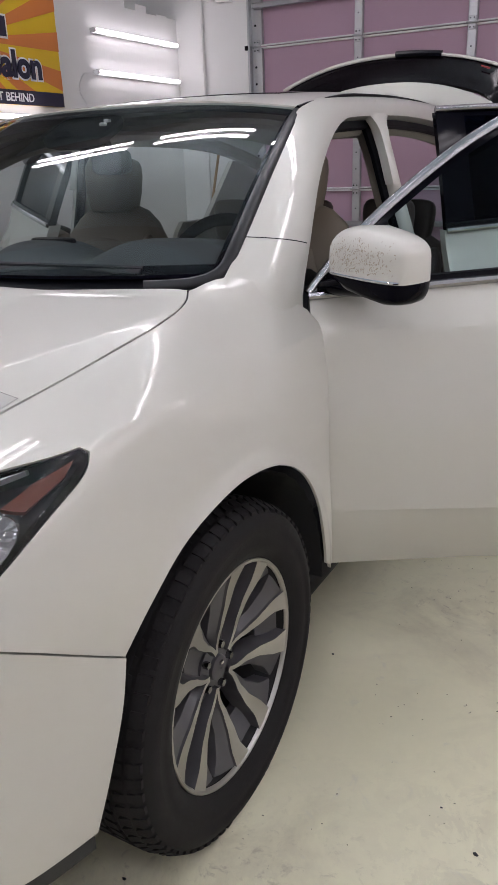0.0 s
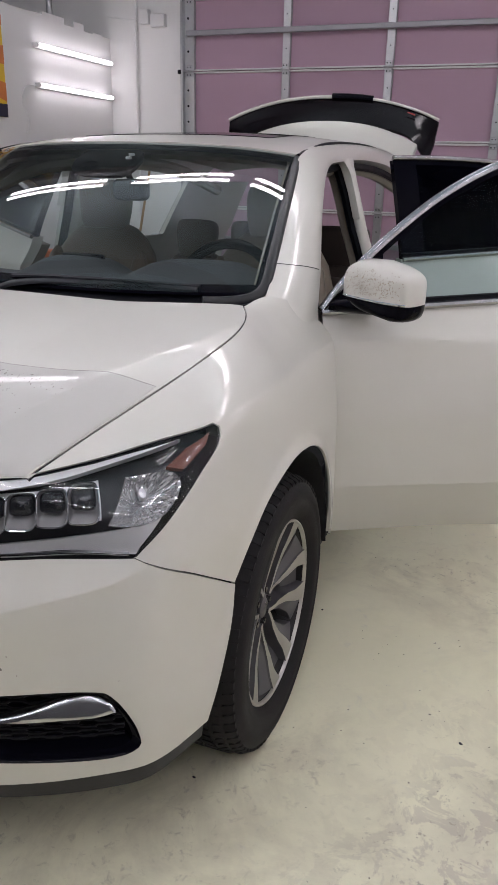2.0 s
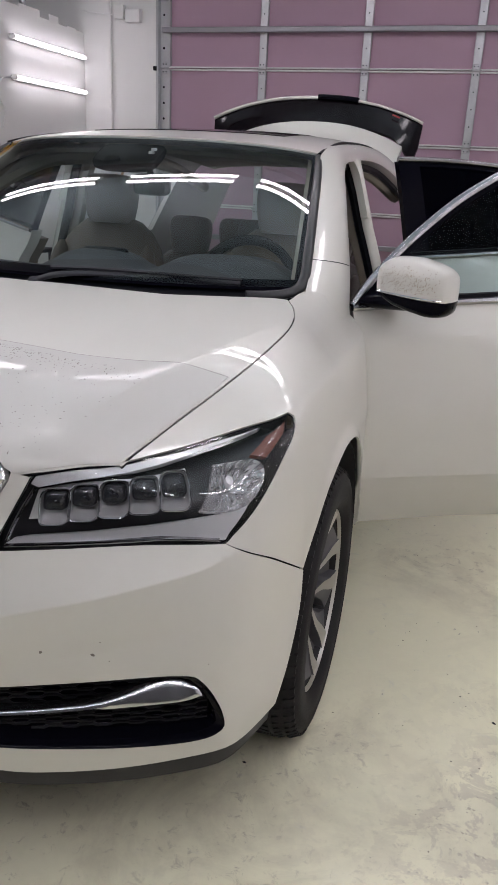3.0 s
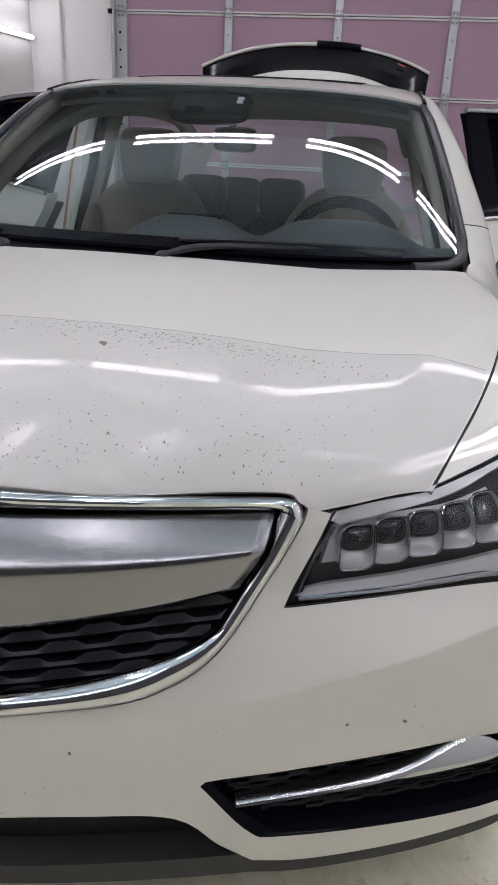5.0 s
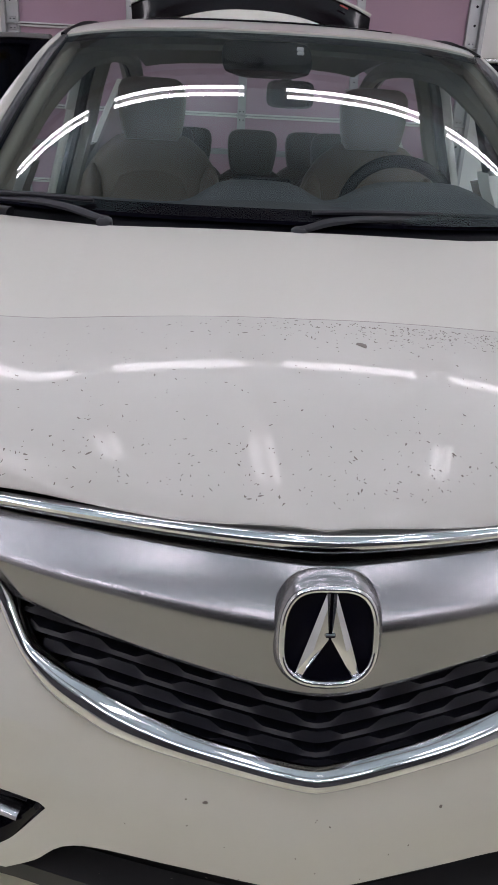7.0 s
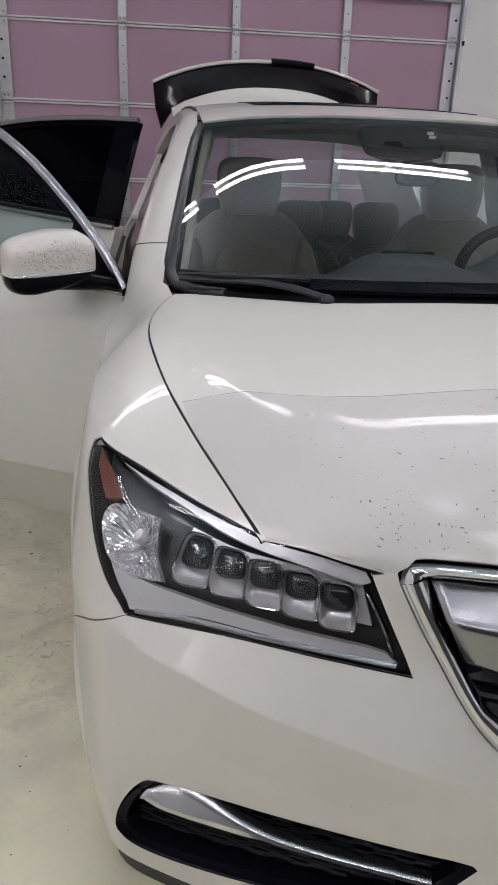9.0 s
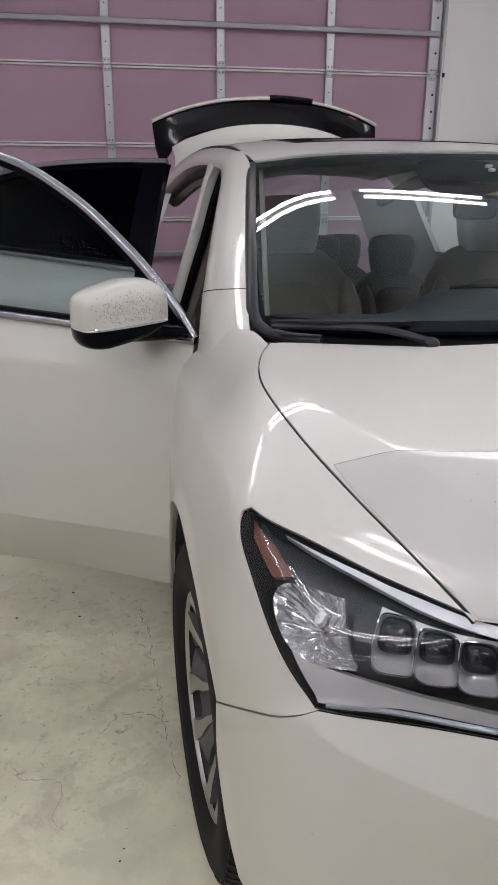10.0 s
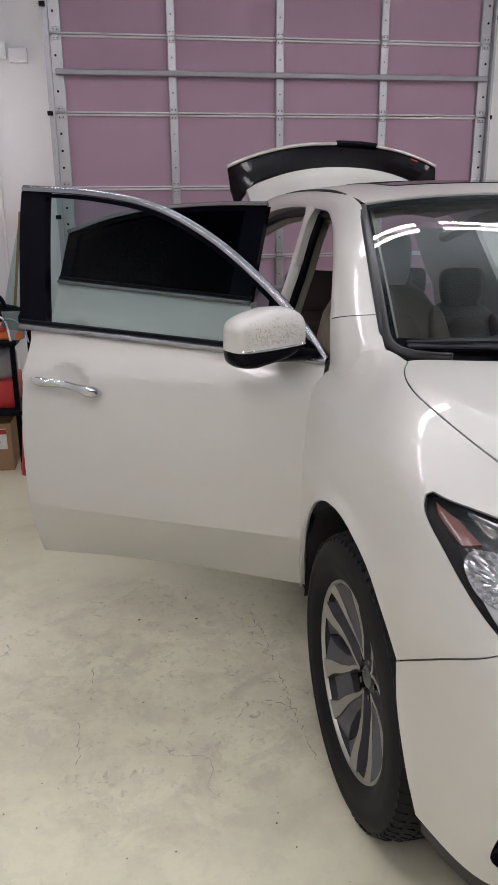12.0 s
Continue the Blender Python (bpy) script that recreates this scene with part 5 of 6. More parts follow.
# wheel arch liners
for m in (False, True):
    rows = [[(x - max(0.0, a - 2.3) * 0.05, 0.425 * math.cos(a) + 0.02 - 0.006 * (k % 2), 0.365 + 0.43 * math.sin(a)) for k, a in enumerate(np.linspace(-0.02, math.pi + 0.1, 44))] for x in (0.958, 0.90, 0.60)]
    bm = loft(rows)
    guard = thicken(loft([[(x, 0.432 + 0.005 * k + 0.006 * math.sin(40 * x), 0.30 - 0.03 * k + 0.008 * math.sin(75 * x)) for x in np.linspace(0.80, 0.915, 12)] for k in range(4)]), 0.008, (0, 1, 0))
    part("splash_guard", flip_x(guard) if m else guard, GREY_LIP, car, "ragged dark splash guard behind the wheel")
    part("arch_liner", flip_x(bm) if m else bm, UNDER, car, "dark felt wheel arch liner")

# ---- cabin ----
def pod(sections, e=2.6, n=28):
    """A cushion: superellipse sections (centre x, y, z, half width, half depth, tilt) from bottom to top, capped."""
    rows = []
    for x, y, z, a, b, tilt in sections:
        row = []
        for k in range(n):
            w = 2 * math.pi * k / n
            c, s = math.cos(w), math.sin(w)
            u, v = a * np.sign(c) * abs(c) ** (2 / e), b * np.sign(s) * abs(s) ** (2 / e)
            row.append((x + u, y + v * math.cos(tilt), z + v * math.sin(tilt)))
        rows.append(row)
    return loft(rows, True, True)


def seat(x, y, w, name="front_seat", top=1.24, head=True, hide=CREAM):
    base = part(name, pod([(x, y - 0.24, 0.52 + d, w * s, 0.27 * s, 0.0) for d, s in ((0.0, 0.85), (0.03, 0.97), (0.12, 1.0), (0.16, 0.97), (0.185, 0.8), (0.19, 0.3))]), hide, car, "cream leather seat with headrest" if hide is CREAM else "leather rear seat with the cabin's shade put into its colour")
    lean = 0.30
    back = []
    for f, s, d in ((0.0, 0.92, 0.10), (0.12, 1.0, 0.11), (0.45, 1.0, 0.105), (0.66, 0.97, 0.095), (0.80, 0.86, 0.085), (0.90, 0.70, 0.07), (0.97, 0.50, 0.055), (1.0, 0.30, 0.035)):
        back.append((x, y - 0.02 + lean * f * 0.6, 0.62 + (top - 0.62) * f, w * s, d, -0.25))
    part("backrest", pod(back), hide, base, "leather backrest")
    mid_ = [(x, y - 0.085 + lean * f * 0.6, 0.66 + (top - 0.66) * f, w * 0.56 * k, 0.055 * k, -0.25) for f, k in ((0.0, 0.7), (0.06, 0.95), (0.3, 1.0), (0.62, 0.95), (0.74, 0.75), (0.78, 0.4))]
    part("centre_cushion", pod(mid_, 3.2), hide, base, "stitched leather centre cushion")
    for s in (-1, 1):
        wing = [(x + s * (w - 0.055 - 0.03 * max(0, f - 0.5)), y - 0.10 + lean * f * 0.6, 0.64 + (top - 0.64) * f, 0.05 * k, 0.065 * k, -0.2) for f, k in ((0.0, 0.6), (0.2, 1.0), (0.6, 0.95), (0.76, 0.6), (0.82, 0.2))]
        part("bolster", pod(wing, 2.0, 16), hide, base, "leather side bolster")
    if head:
        hy = y + 0.135
        part("headrest", pod([(x, hy - 0.02 + d * 0.1, top - 0.025 + d, 0.125 * s, 0.062 * s ** 0.5, -0.15) for d, s in ((0.0, 0.78), (0.03, 0.88), (0.08, 0.96), (0.14, 1.0), (0.175, 0.97), (0.195, 0.88), (0.205, 0.72), (0.209, 0.3))], 3.6), hide, base, "leather headrest")
        for s in (-1, 1):
            part("headrest_post", tube([(x + s * 0.06, hy, top - 0.05), (x + s * 0.06, hy, top + 0.03)], 0.007, 8), CHROME, base)
    return base


for s in (-1, 1):
    seat(s * 0.41, 1.32, 0.28)
# both back rows wear the darkened leather, which stands in for cabin shade
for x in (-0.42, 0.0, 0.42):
    seat(x, 2.35, 0.23, "rear_seat", 1.02, hide=SHADED_LEATHER)
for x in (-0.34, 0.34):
    seat(x, 3.0, 0.22, "third_row_seat", 0.98, hide=SHADED_LEATHER)

# dashboard
rows = []
for f in np.linspace(0, 1, 16):
    row = []
    for u in np.linspace(-1, 1, 41):
        x = 0.77 * u
        y = 0.20 + 0.33 * x * x + f * (0.62 - 0.2 * x * x)
        hump = 0.085 * math.exp(-(((x - 0.42) / 0.22) ** 4)) * math.exp(-(((f - 0.72) / 0.30) ** 4)) + 0.075 * math.exp(-(((x + 0.04) / 0.17) ** 4)) * math.exp(-(((f - 0.75) / 0.28) ** 4))
        z = 1.088 + 0.03 * math.sin(math.pi * f) + hump - 0.35 * max(0, f - 0.82) ** 1.2
        row.append((x, y, z))
    rows.append(row)
rows.append([(p[0], p[1] + 0.01, 0.75) for p in rows[-1]])
dash = part("dashboard", loft(rows), DASH, car, "dark grey soft dashboard")
part("dash_vent", pod([(-0.03, 0.645, 1.165 + d, 0.085 * s, 0.028 * s, 0.0) for d, s in ((0, 1), (0.024, 0.98), (0.027, 0.9))]), BLACK, dash, "black dashboard vent")
part("console", box(-0.13, 0.13, 0.75, 1.55, 0.5, 0.80, 0.04, 3), DASH, car, "dark centre console")
wheel_mid, tilt = Vector((0.42, 0.86, 1.06)), radians(25)
ring = [wheel_mid + Vector((0.185 * math.cos(a), 0.185 * math.sin(a) * math.sin(tilt), 0.185 * math.sin(a) * math.cos(tilt))) for a in np.linspace(0, 2 * math.pi, 48, endpoint=False)]
steer = part("steering_wheel", tube(ring, 0.019, 10, True), MATT, car, "black leather steering wheel")
part("wheel_hub", pod([(0.42, 0.835 - 0.0 + d, 1.06, 0.08 * s, 0.06 * s, math.pi / 2) for d, s in ((0, 0.7), (0.015, 1), (0.05, 0.9), (0.09, 0.5))]), BLACK, steer)
for a in (0.1, math.pi - 0.1, -math.pi / 2):
    part("wheel_spoke", tube([wheel_mid, wheel_mid + Vector((0.18 * math.cos(a), 0.18 * math.sin(a) * math.sin(tilt), 0.18 * math.sin(a) * math.cos(tilt)))], 0.014, 8), BLACK, steer)
part("steering_column", tube([(0.42, 0.5, 0.98), (0.42, 0.86, 1.05)], 0.05, 12), DASH, car)
for s in (1, -1):
    part("interior_pillar", tube([ws(s * 0.985, v, -0.038) for v in np.linspace(0.02, 1, 14)], 0.026, 10), LINER, car, "cream front pillar trim")

# driver assistance camera box and rear-view mirror behind the glass
m_ = ws(-0.04, 0.86, -0.03)
unit = part("camera_box", pod([(m_[0], m_[1] + 0.02, m_[2] - 0.03 + d, 0.13 * s, 0.075 * s, 0.45) for d, s in ((0, 0.7), (0.015, 0.95), (0.035, 1), (0.045, 0.95))], 5.0), MATT, car, "black camera box behind the windshield")
part("camera_window", pod([(m_[0] - 0.04, m_[1] - 0.035, m_[2] - 0.012 + d, 0.032 * s, 0.02 * s, 0.45) for d, s in ((0, 1), (0.006, 0.9))]), BLACK_GLOSS, unit)
for dz in (0.0, 0.022):
    part("sensor_pad", box(m_[0] + 0.085, m_[0] + 0.105, m_[1] - 0.005 + dz, m_[1] + 0.01 + dz, m_[2] + 0.012 + dz * 0.5, m_[2] + 0.022 + dz * 0.5, 0.003), FIXTURE, unit, "small pale sensor window")
rv = part("rear_view_mirror", pod([(0.05, 0.84 + d, 1.405, 0.070 * s, 0.038 * s, math.pi / 2) for d, s in ((0, 0.85), (0.01, 1.0), (0.03, 1.0), (0.045, 0.9), (0.05, 0.6))], 4.5), BLACK, car, "black rear view mirror")
part("mirror_stem", tube([(0.05, 0.87, 1.43), (-0.01, 0.90, 1.50)], 0.012, 8), BLACK, rv)

# cowl and wipers
WIPER = material("grey_black_wiper", (0.017, 0.018, 0.024), 0.45, 0.0, 0.0, 0.2, spec=0.3)
across = np.linspace(-1, 1, 41)
rows = [[(0.765 * u, 0.048 + 0.33 * (0.765 * u) ** 2, 1.137 - 0.014 * (0.765 * u) ** 2) for u in across], [tuple(ws(u, -0.01, -0.022)) for u in across], [tuple(ws(u, 0.08, -0.010)) for u in across]]
part("cowl", loft(rows), BLACK, car, "black plastic cowl")
for p0, p1, p2 in (((0.03, 0.082, 1.150), (0.16, 0.118, 1.174), (0.60, 0.235, 1.166)), ((-0.40, 0.118, 1.148), (-0.53, 0.158, 1.174), (-0.735, 0.245, 1.170))):
    way = 1 if p2[0] > p0[0] else -1
    arm = part("wiper", tube(spline([p0, p1, p2], 0.04), 0.0085, 8, False, 0.7), WIPER, car, "black wiper arm and blade")
    part("wiper_blade", tube(spline([tuple(Vector(p1) + Vector((-0.10 * way, 0.012, 0.008))), tuple(Vector(p1) + Vector((0.08 * way, 0.03, 0.012))), tuple(Vector(p2) + Vector((0, 0.01, 0.008)))], 0.05), 0.0055, 6), WIPER, arm)
    part("wiper_pivot", pod([(p0[0], p0[1], p0[2] - 0.02 + d, 0.018 * s, 0.015 * s, 0.3) for d, s in ((0, 1), (0.020, 1), (0.026, 0.6))]), WIPER, arm)
    part("wiper_hinge", tube(spline([p0, tuple(Vector(p0) * 0.5 + Vector(p1) * 0.5 + Vector((0, 0, 0.004))), p1], 0.02), 0.0095, 8, False, 0.5), WIPER, arm)
# ---- the workshop ----
def structure(name, bm, mat, label, smooth=False):
    return tagged(part(name, bm, mat, None, label, smooth), kind="structure")


BACK, LEFT, RIGHT, FRONT, CEILING = 5.62, -2.80, 3.6, -5.5, 4.3
floor_ob = structure("floor", box(-4.2, RIGHT, FRONT, BACK + 0.4, -0.12, 0.0), FLOOR, "worn beige epoxy concrete floor with scuffs and stains")
structure("ceiling", box(-4.2, RIGHT, FRONT, BACK + 0.4, CEILING, CEILING + 0.15), CEIL, "grey open workshop ceiling")
structure("wall_west", box(LEFT - 0.16, LEFT, FRONT, BACK, 0, 2.66), WHITE_WALL, "white painted partition wall with a rough top edge")
structure("wall_west_upper", box(-4.2, -4.05, FRONT, BACK, 0, CEILING), HAZE_WALL, "dark wall beyond the partition")
structure("wall_east", box(RIGHT, RIGHT + 0.15, FRONT, BACK, 0, CEILING), WHITE_WALL, "white painted wall")
structure("wall_south", box(-4.2, RIGHT, FRONT - 0.15, FRONT, 0, CEILING), DARK_WALL, "dark shop wall")
structure("wall_north_west", box(-4.2, -1.99, BACK, BACK + 0.2, 0, CEILING), WHITE_WALL, "white painted wall beside the garage door")
structure("wall_north_east", box(1.99, RIGHT, BACK, BACK + 0.2, 0, CEILING), WHITE_WALL, "white painted wall beside the garage door")
structure("wall_north_top", box(-1.99, 1.99, BACK, BACK + 0.2, 3.72, CEILING), WHITE_WALL, "white painted wall over the garage door")

gdoor = tagged(thing("door_1", "closed sectional garage door with pink insulation and steel framing", "garage door"), kind="structure")
RAIL_WHITE = material("white_door_rail", (0.68, 0.67, 0.68), 0.45, 0.1, 0.0, 0.1)
STRUT = material("dull_grey_strut", (0.30, 0.30, 0.32), 0.5, 0.6, 0.0, 0.15)
COLS = [-1.93, -0.957, 0.0, 0.963, 1.925]
SEC = 0.618
zs = [2.365 + SEC * k for k in (-4, -3, -2, -1, 0, 1, 2)]
for z0, z1 in zip([0.0] + zs[1:], zs[1:] + [3.72]):
    for a, b in zip(COLS, COLS[1:]):
        part("insulation_panel", box(a + 0.004, b - 0.004, BACK + 0.03, BACK + 0.09, z0 + 0.004, z1 - 0.004, 0.004, 1), PINK, gdoor, smooth=False)
part("door_skin", box(-1.99, 1.99, BACK + 0.1, BACK + 0.13, 0, 3.72), STEEL, gdoor, smooth=False)
for z in zs[1:]:
    for a, b in zip(COLS, COLS[1:]):
        part("section_rail", box(a + 0.03, b - 0.03, BACK + 0.004, BACK + 0.032, z - 0.018, z - 0.003, 0.003, 1), RAIL_WHITE, gdoor, smooth=False)
        part("section_rail", box(a + 0.03, b - 0.03, BACK + 0.0, BACK + 0.032, z + 0.004, z + 0.017, 0.003, 1), RAIL_WHITE, gdoor, smooth=False)
for i, c in enumerate(COLS):
    w = 0.036 if 0 < i < 4 else 0.05
    for z in zs[1:]:
        hinge = part("hinge", box(c - 0.03, c + 0.03, BACK - 0.022, BACK - 0.010, z - 0.05, z + 0.05, 0.004, 1), STEEL, gdoor, "galvanised hinge plate", smooth=False)
        part("hinge_pin", tube([(c - 0.045, BACK - 0.024, z), (c + 0.045, BACK - 0.024, z)], 0.009, 8), STEEL, hinge)
        for dx, dz in ((-0.015, 0.032), (0.015, 0.032), (-0.015, -0.034), (0.015, -0.034)):
            part("bolt_head", tube([(c + dx, BACK - 0.022, z + dz), (c + dx, BACK - 0.027, z + dz)], 0.006, 6), BLACK, hinge)
        for dz in (0.17, 0.31, 0.45):
            part("bolt_hole", tube([(c + (0.0 if 0 < i < 4 else 0.012 * (1 if i else -1)), BACK - 0.0125, z + dz), (c + (0.0 if 0 < i < 4 else 0.012 * (1 if i else -1)), BACK - 0.0145, z + dz)], 0.006 if 0 < i < 4 else 0.011, 8), BLACK, gdoor)
    for z0, z1 in zip([0.0] + zs[1:], zs[1:] + [3.72]):
        part("stile", box(c - w, c + w, BACK - 0.012, BACK + 0.034, z0 + 0.01, z1 - 0.01, 0.004, 1), STEEL, gdoor, smooth=False)
for z in (2.685, 1.45 - 0.62):
    part("strut", box(-1.95, 1.95, BACK - 0.06, BACK - 0.012, z - 0.023, z + 0.023, 0.008, 2), STRUT, gdoor, "galvanised stiffening strut", smooth=False)


for s in (-1, 1):
    track = part("door_track", box(s * 1.985 - 0.008, s * 1.985 + 0.008, BACK - 0.07, BACK + 0.0, 0.02, 3.7, 0.002, 1), STEEL, gdoor, "galvanised vertical door track", smooth=False)
    part("track_lip", box(min(s * 1.985, s * 2.03), max(s * 1.985, s * 2.03), BACK - 0.006, BACK - 0.001, 0.02, 3.7), STEEL, track, smooth=False)
    # black strip painted in for the shadow between door edge and track
    part("track_shadow_gap", box(min(s * 1.942, s * 1.974), max(s * 1.942, s * 1.974), BACK - 0.004, BACK + 0.02, 0.0, 3.72), BLACK, gdoor, "black strip that stands in for the shadow gap by the track", smooth=False)
    for z in zs[1:]:
        part("roller", tube([(s * 1.93, BACK - 0.035, z), (s * 1.99, BACK - 0.035, z)], 0.008, 8), STEEL, gdoor)
    for z in (0.6, 1.5, 2.36, 3.2):
        part("track_bracket", box(min(s * 1.99, s * 2.045), max(s * 1.99, s * 2.03), BACK - 0.04, BACK - 0.007, z - 0.018, z + 0.018, 0.003, 1), BLACK, track, smooth=False)


def lamp_fixture(name, m, length=1.2, twin=True, group="ceiling lamps", lit=TUBE):
    ob = thing(name, "lit white twin LED tube lamp hung below the ceiling" if twin else "lit white LED tube lamp on the wall", "lamp", group)
    ob.matrix_world = m
    body = box(-length / 2, length / 2, -0.02, 0.02, -0.012 if twin else 0.0, 0.03, 0.006, 2)
    part("lamp_body", body, FIXTURE, ob)
    for y in ((-0.055, 0.055) if twin else (0.0,)):
        bulb = 0.0215 if twin else 0.017
        part("tube", tube([(-length / 2 + 0.01, y, -0.018), (length / 2 - 0.01, y, -0.018)], bulb, 10), lit, ob, "glowing LED tube")
        for s in (-1, 1):
            part("end_cap", tube([(s * (length / 2 - 0.012), y, -0.018), (s * (length / 2 + 0.008), y, -0.018)], bulb + 0.003, 10), FIXTURE, ob)
    if twin:
        for s in (-1, 1):
            part("hanger", tube([(s * length * 0.36, 0, 0.03), (s * length * 0.36, 0, CEILING - m.translation.z)], 0.004, 6), STEEL, ob, "thin hanging wire")
    return ob


LAMP_Z = 3.5
for x in (-2.17, -0.67, 0.83, 2.33):
    lamp_fixture("ceiling_lamp", pose(x, 2.35, 3.8))
for x in (-1.07, -0.03, 1.2):
    for y in (-0.2, -1.5):
        lamp_fixture("ceiling_lamp", pose(x, y, LAMP_Z, 0, 0, 90), 0.6, lit=TUBE_SHORT)
for x in (-2.2, -0.7, 0.8, 2.3):
    lamp_fixture("ceiling_lamp", pose(x, -3.3, LAMP_Z))
for x, y in ((-2.7, 0.1), (-2.1, -0.8), (-2.4, -2.2), (2.5, 0.5), (2.5, -1.7)):
    lamp_fixture("ceiling_lamp", pose(x, y, LAMP_Z, 0, 0, 90))


def on_wall(x, y, z, way):
    """A wall lamp with its tube turned towards the room; way: +1 on the west wall, -1 on the east wall."""
    return Matrix(((0, 0, -way, x), (way, 0, 0, y), (0, -1, 0, z), (0, 0, 0, 1)))


for y in (4.93, -2.9):
    for z in (2.44, 2.13):
        lamp_fixture("wall_lamp", on_wall(LEFT + 0.035, y, z, 1), 1.22, False, "wall lamps", TUBE_WALL)
lamp_fixture("wall_lamp", on_wall(LEFT + 0.035, 3.05, 1.76, 1), 1.22, False, "wall lamps", TUBE_WALL)
for y in (3.4, 1.6, -0.2):
    for z in (2.44, 2.0, 1.5):
        lamp_fixture("wall_lamp", on_wall(RIGHT - 0.035, y, z, -1), 1.22, False, "wall lamps", TUBE_EAST)

# ---- sign on the partition ----
def sheet(y0, y1, z0, z1, x, d=0.004):
    return box(x - d, x, y0, y1, z0, z1)


YELLOW = material("sign_yellow", (0.72, 0.48, 0.02), 0.45, 0, 0, 0.06)
ORANGE = material("sign_orange", (0.62, 0.20, 0.05), 0.45, 0, 0, 0.06)
NAVY = material("sign_navy", (0.02, 0.02, 0.045), 0.45, 0, 0, 0.1)
SIGN_WHITE = material("sign_white", (0.8, 0.8, 0.8), 0.5, 0, 0, 0.03)
SX = LEFT + 0.022
sign = thing("sign", "yellow sunburst printed banner sign on the white wall", "sign")
part("sign_board", sheet(2.10, 3.90, 1.845, 2.60, SX, 0.02), YELLOW, sign, smooth=False)
sc = Vector((SX, 2.95, 2.24))
for k in range(22):
    a0, a1 = 2 * math.pi * k / 22, 2 * math.pi * (k + 0.5) / 22
    bm = bmesh.new()
    poly = [(0.0, 0.0)] + [(2.2 * math.cos(a), 2.2 * math.sin(a)) for a in np.linspace(a0, a1, 4)]
    vs = [bm.verts.new((SX + 0.004, sc.y + p[0], sc.z + p[1])) for p in poly]
    bm.faces.new(vs)
    for co, no in (((0, 2.10, 0), (0, -1, 0)), ((0, 3.90, 0), (0, 1, 0)), ((0, 0, 1.945), (0, 0, -1)), ((0, 0, 2.60), (0, 0, 1))):
        bmesh.ops.bisect_plane(bm, geom=list(bm.verts) + list(bm.edges) + list(bm.faces), plane_co=co, plane_no=no, clear_outer=True)
    if len(bm.faces):
        part("sun_ray", bm, ORANGE, sign, smooth=False)
    else:
        bm.free()
part("sign_strip", sheet(2.10, 3.90, 1.845, 1.945, SX + 0.004), NAVY, sign, "dark navy strip", smooth=False)


def lettering(name, text, y, z, size, mat, x, bold=0.0, parent=sign):
    """Upright letters on the west wall that read towards +y."""
    c = bpy.data.curves.new(name, "FONT")
    c.body, c.size, c.extrude, c.offset = text, size, 0.001, bold
    ob = new(name, c)
    ob.matrix_world = Matrix(((0, 0, 1, x), (1, 0, 0, y), (0, 1, 0, z), (0, 0, 0, 1)))
    deps = bpy.context.evaluated_depsgraph_get()
    me = bpy.data.meshes.new_from_object(ob.evaluated_get(deps))
    me.transform(ob.matrix_world)
    bpy.data.objects.remove(ob)
    me.materials.clear()
    me.materials.append(mat)
    out = new(name, me)
    out.parent = parent
    return out


for bold, mat, dx in ((0.022, SIGN_WHITE, 0.006), (0.010, NAVY, 0.009), (-0.001, NAVY, 0.012)):
    lettering("sign_word", "Salon", 3.155, 2.035, 0.245, mat, SX + dx, bold)
    # the first line is a plain dark shape with a pale rim
for off, mat, dx in ((0.014, SIGN_WHITE, 0.006), (0.0, NAVY, 0.009)):
    for y0, y1, z0, z1 in ((2.72, 2.86, 2.30, 2.44), (2.90, 3.02, 2.30, 2.43), (3.05, 3.17, 2.22, 2.43), (3.24, 3.36, 2.29, 2.42), (3.20, 3.225, 2.43, 2.48)):
        part("name_bar", box(SX + dx - 0.002, SX + dx, y0 - off, y1 + off, z0 - off, z1 + off, 0.001, 1), mat, sign, smooth=False)
    for y0, y1, z0, z1 in ((2.50, 2.62, 2.04, 2.22), (2.66, 2.78, 2.04, 2.17), (2.82, 2.94, 2.04, 2.17), (2.97, 3.09, 2.04, 2.17)):
        part("name_bar", box(SX + dx - 0.002, SX + dx, y0 - off, y1 + off, z0 - off, z1 + off, 0.001, 1), mat, sign, smooth=False)
lettering("slogan", "ES LEFT BEHIND", 2.98, 1.868, 0.082, SIGN_WHITE, SX + 0.008, 0.001)

# ---- wall services: conduit and boxes by the corner ----
pipe = tagged(part("conduit", tube([(-2.50, BACK - 0.02, 0.0), (-2.50, BACK - 0.02, 3.6)], 0.016, 10), WHITE_WALL, None, "white painted vertical conduit on the wall"), "", "conduit")
wbox = thing("junction_box", "small white electrical boxes and cable on the wall", "junction box")
for x0, x1, z0, z1 in ((-2.44, -2.34, 2.78, 2.90), (-2.32, -2.17, 2.75, 2.86)):
    part("box_body", box(x0, x1, BACK - 0.07, BACK - 0.001, z0, z1, 0.006, 2), FIXTURE, wbox)
part("cable", tube(spline([(-2.8, BACK - 0.03, 2.86), (-2.6, BACK - 0.05, 2.83), (-2.44, BACK - 0.04, 2.82)], 0.04), 0.004, 6), FIXTURE, wbox)
lead = tagged(part("lamp_cable", tube(spline([(LEFT + 0.012, 4.32, 2.13), (LEFT + 0.012, 4.18, 2.10), (LEFT + 0.012, 4.12, 1.98), (LEFT + 0.012, 4.20, 1.86), (LEFT + 0.012, 4.16, 1.72)], 0.03), 0.005, 6), FIXTURE, None, "thin white lamp cable hanging on the wall"), "", "cable")
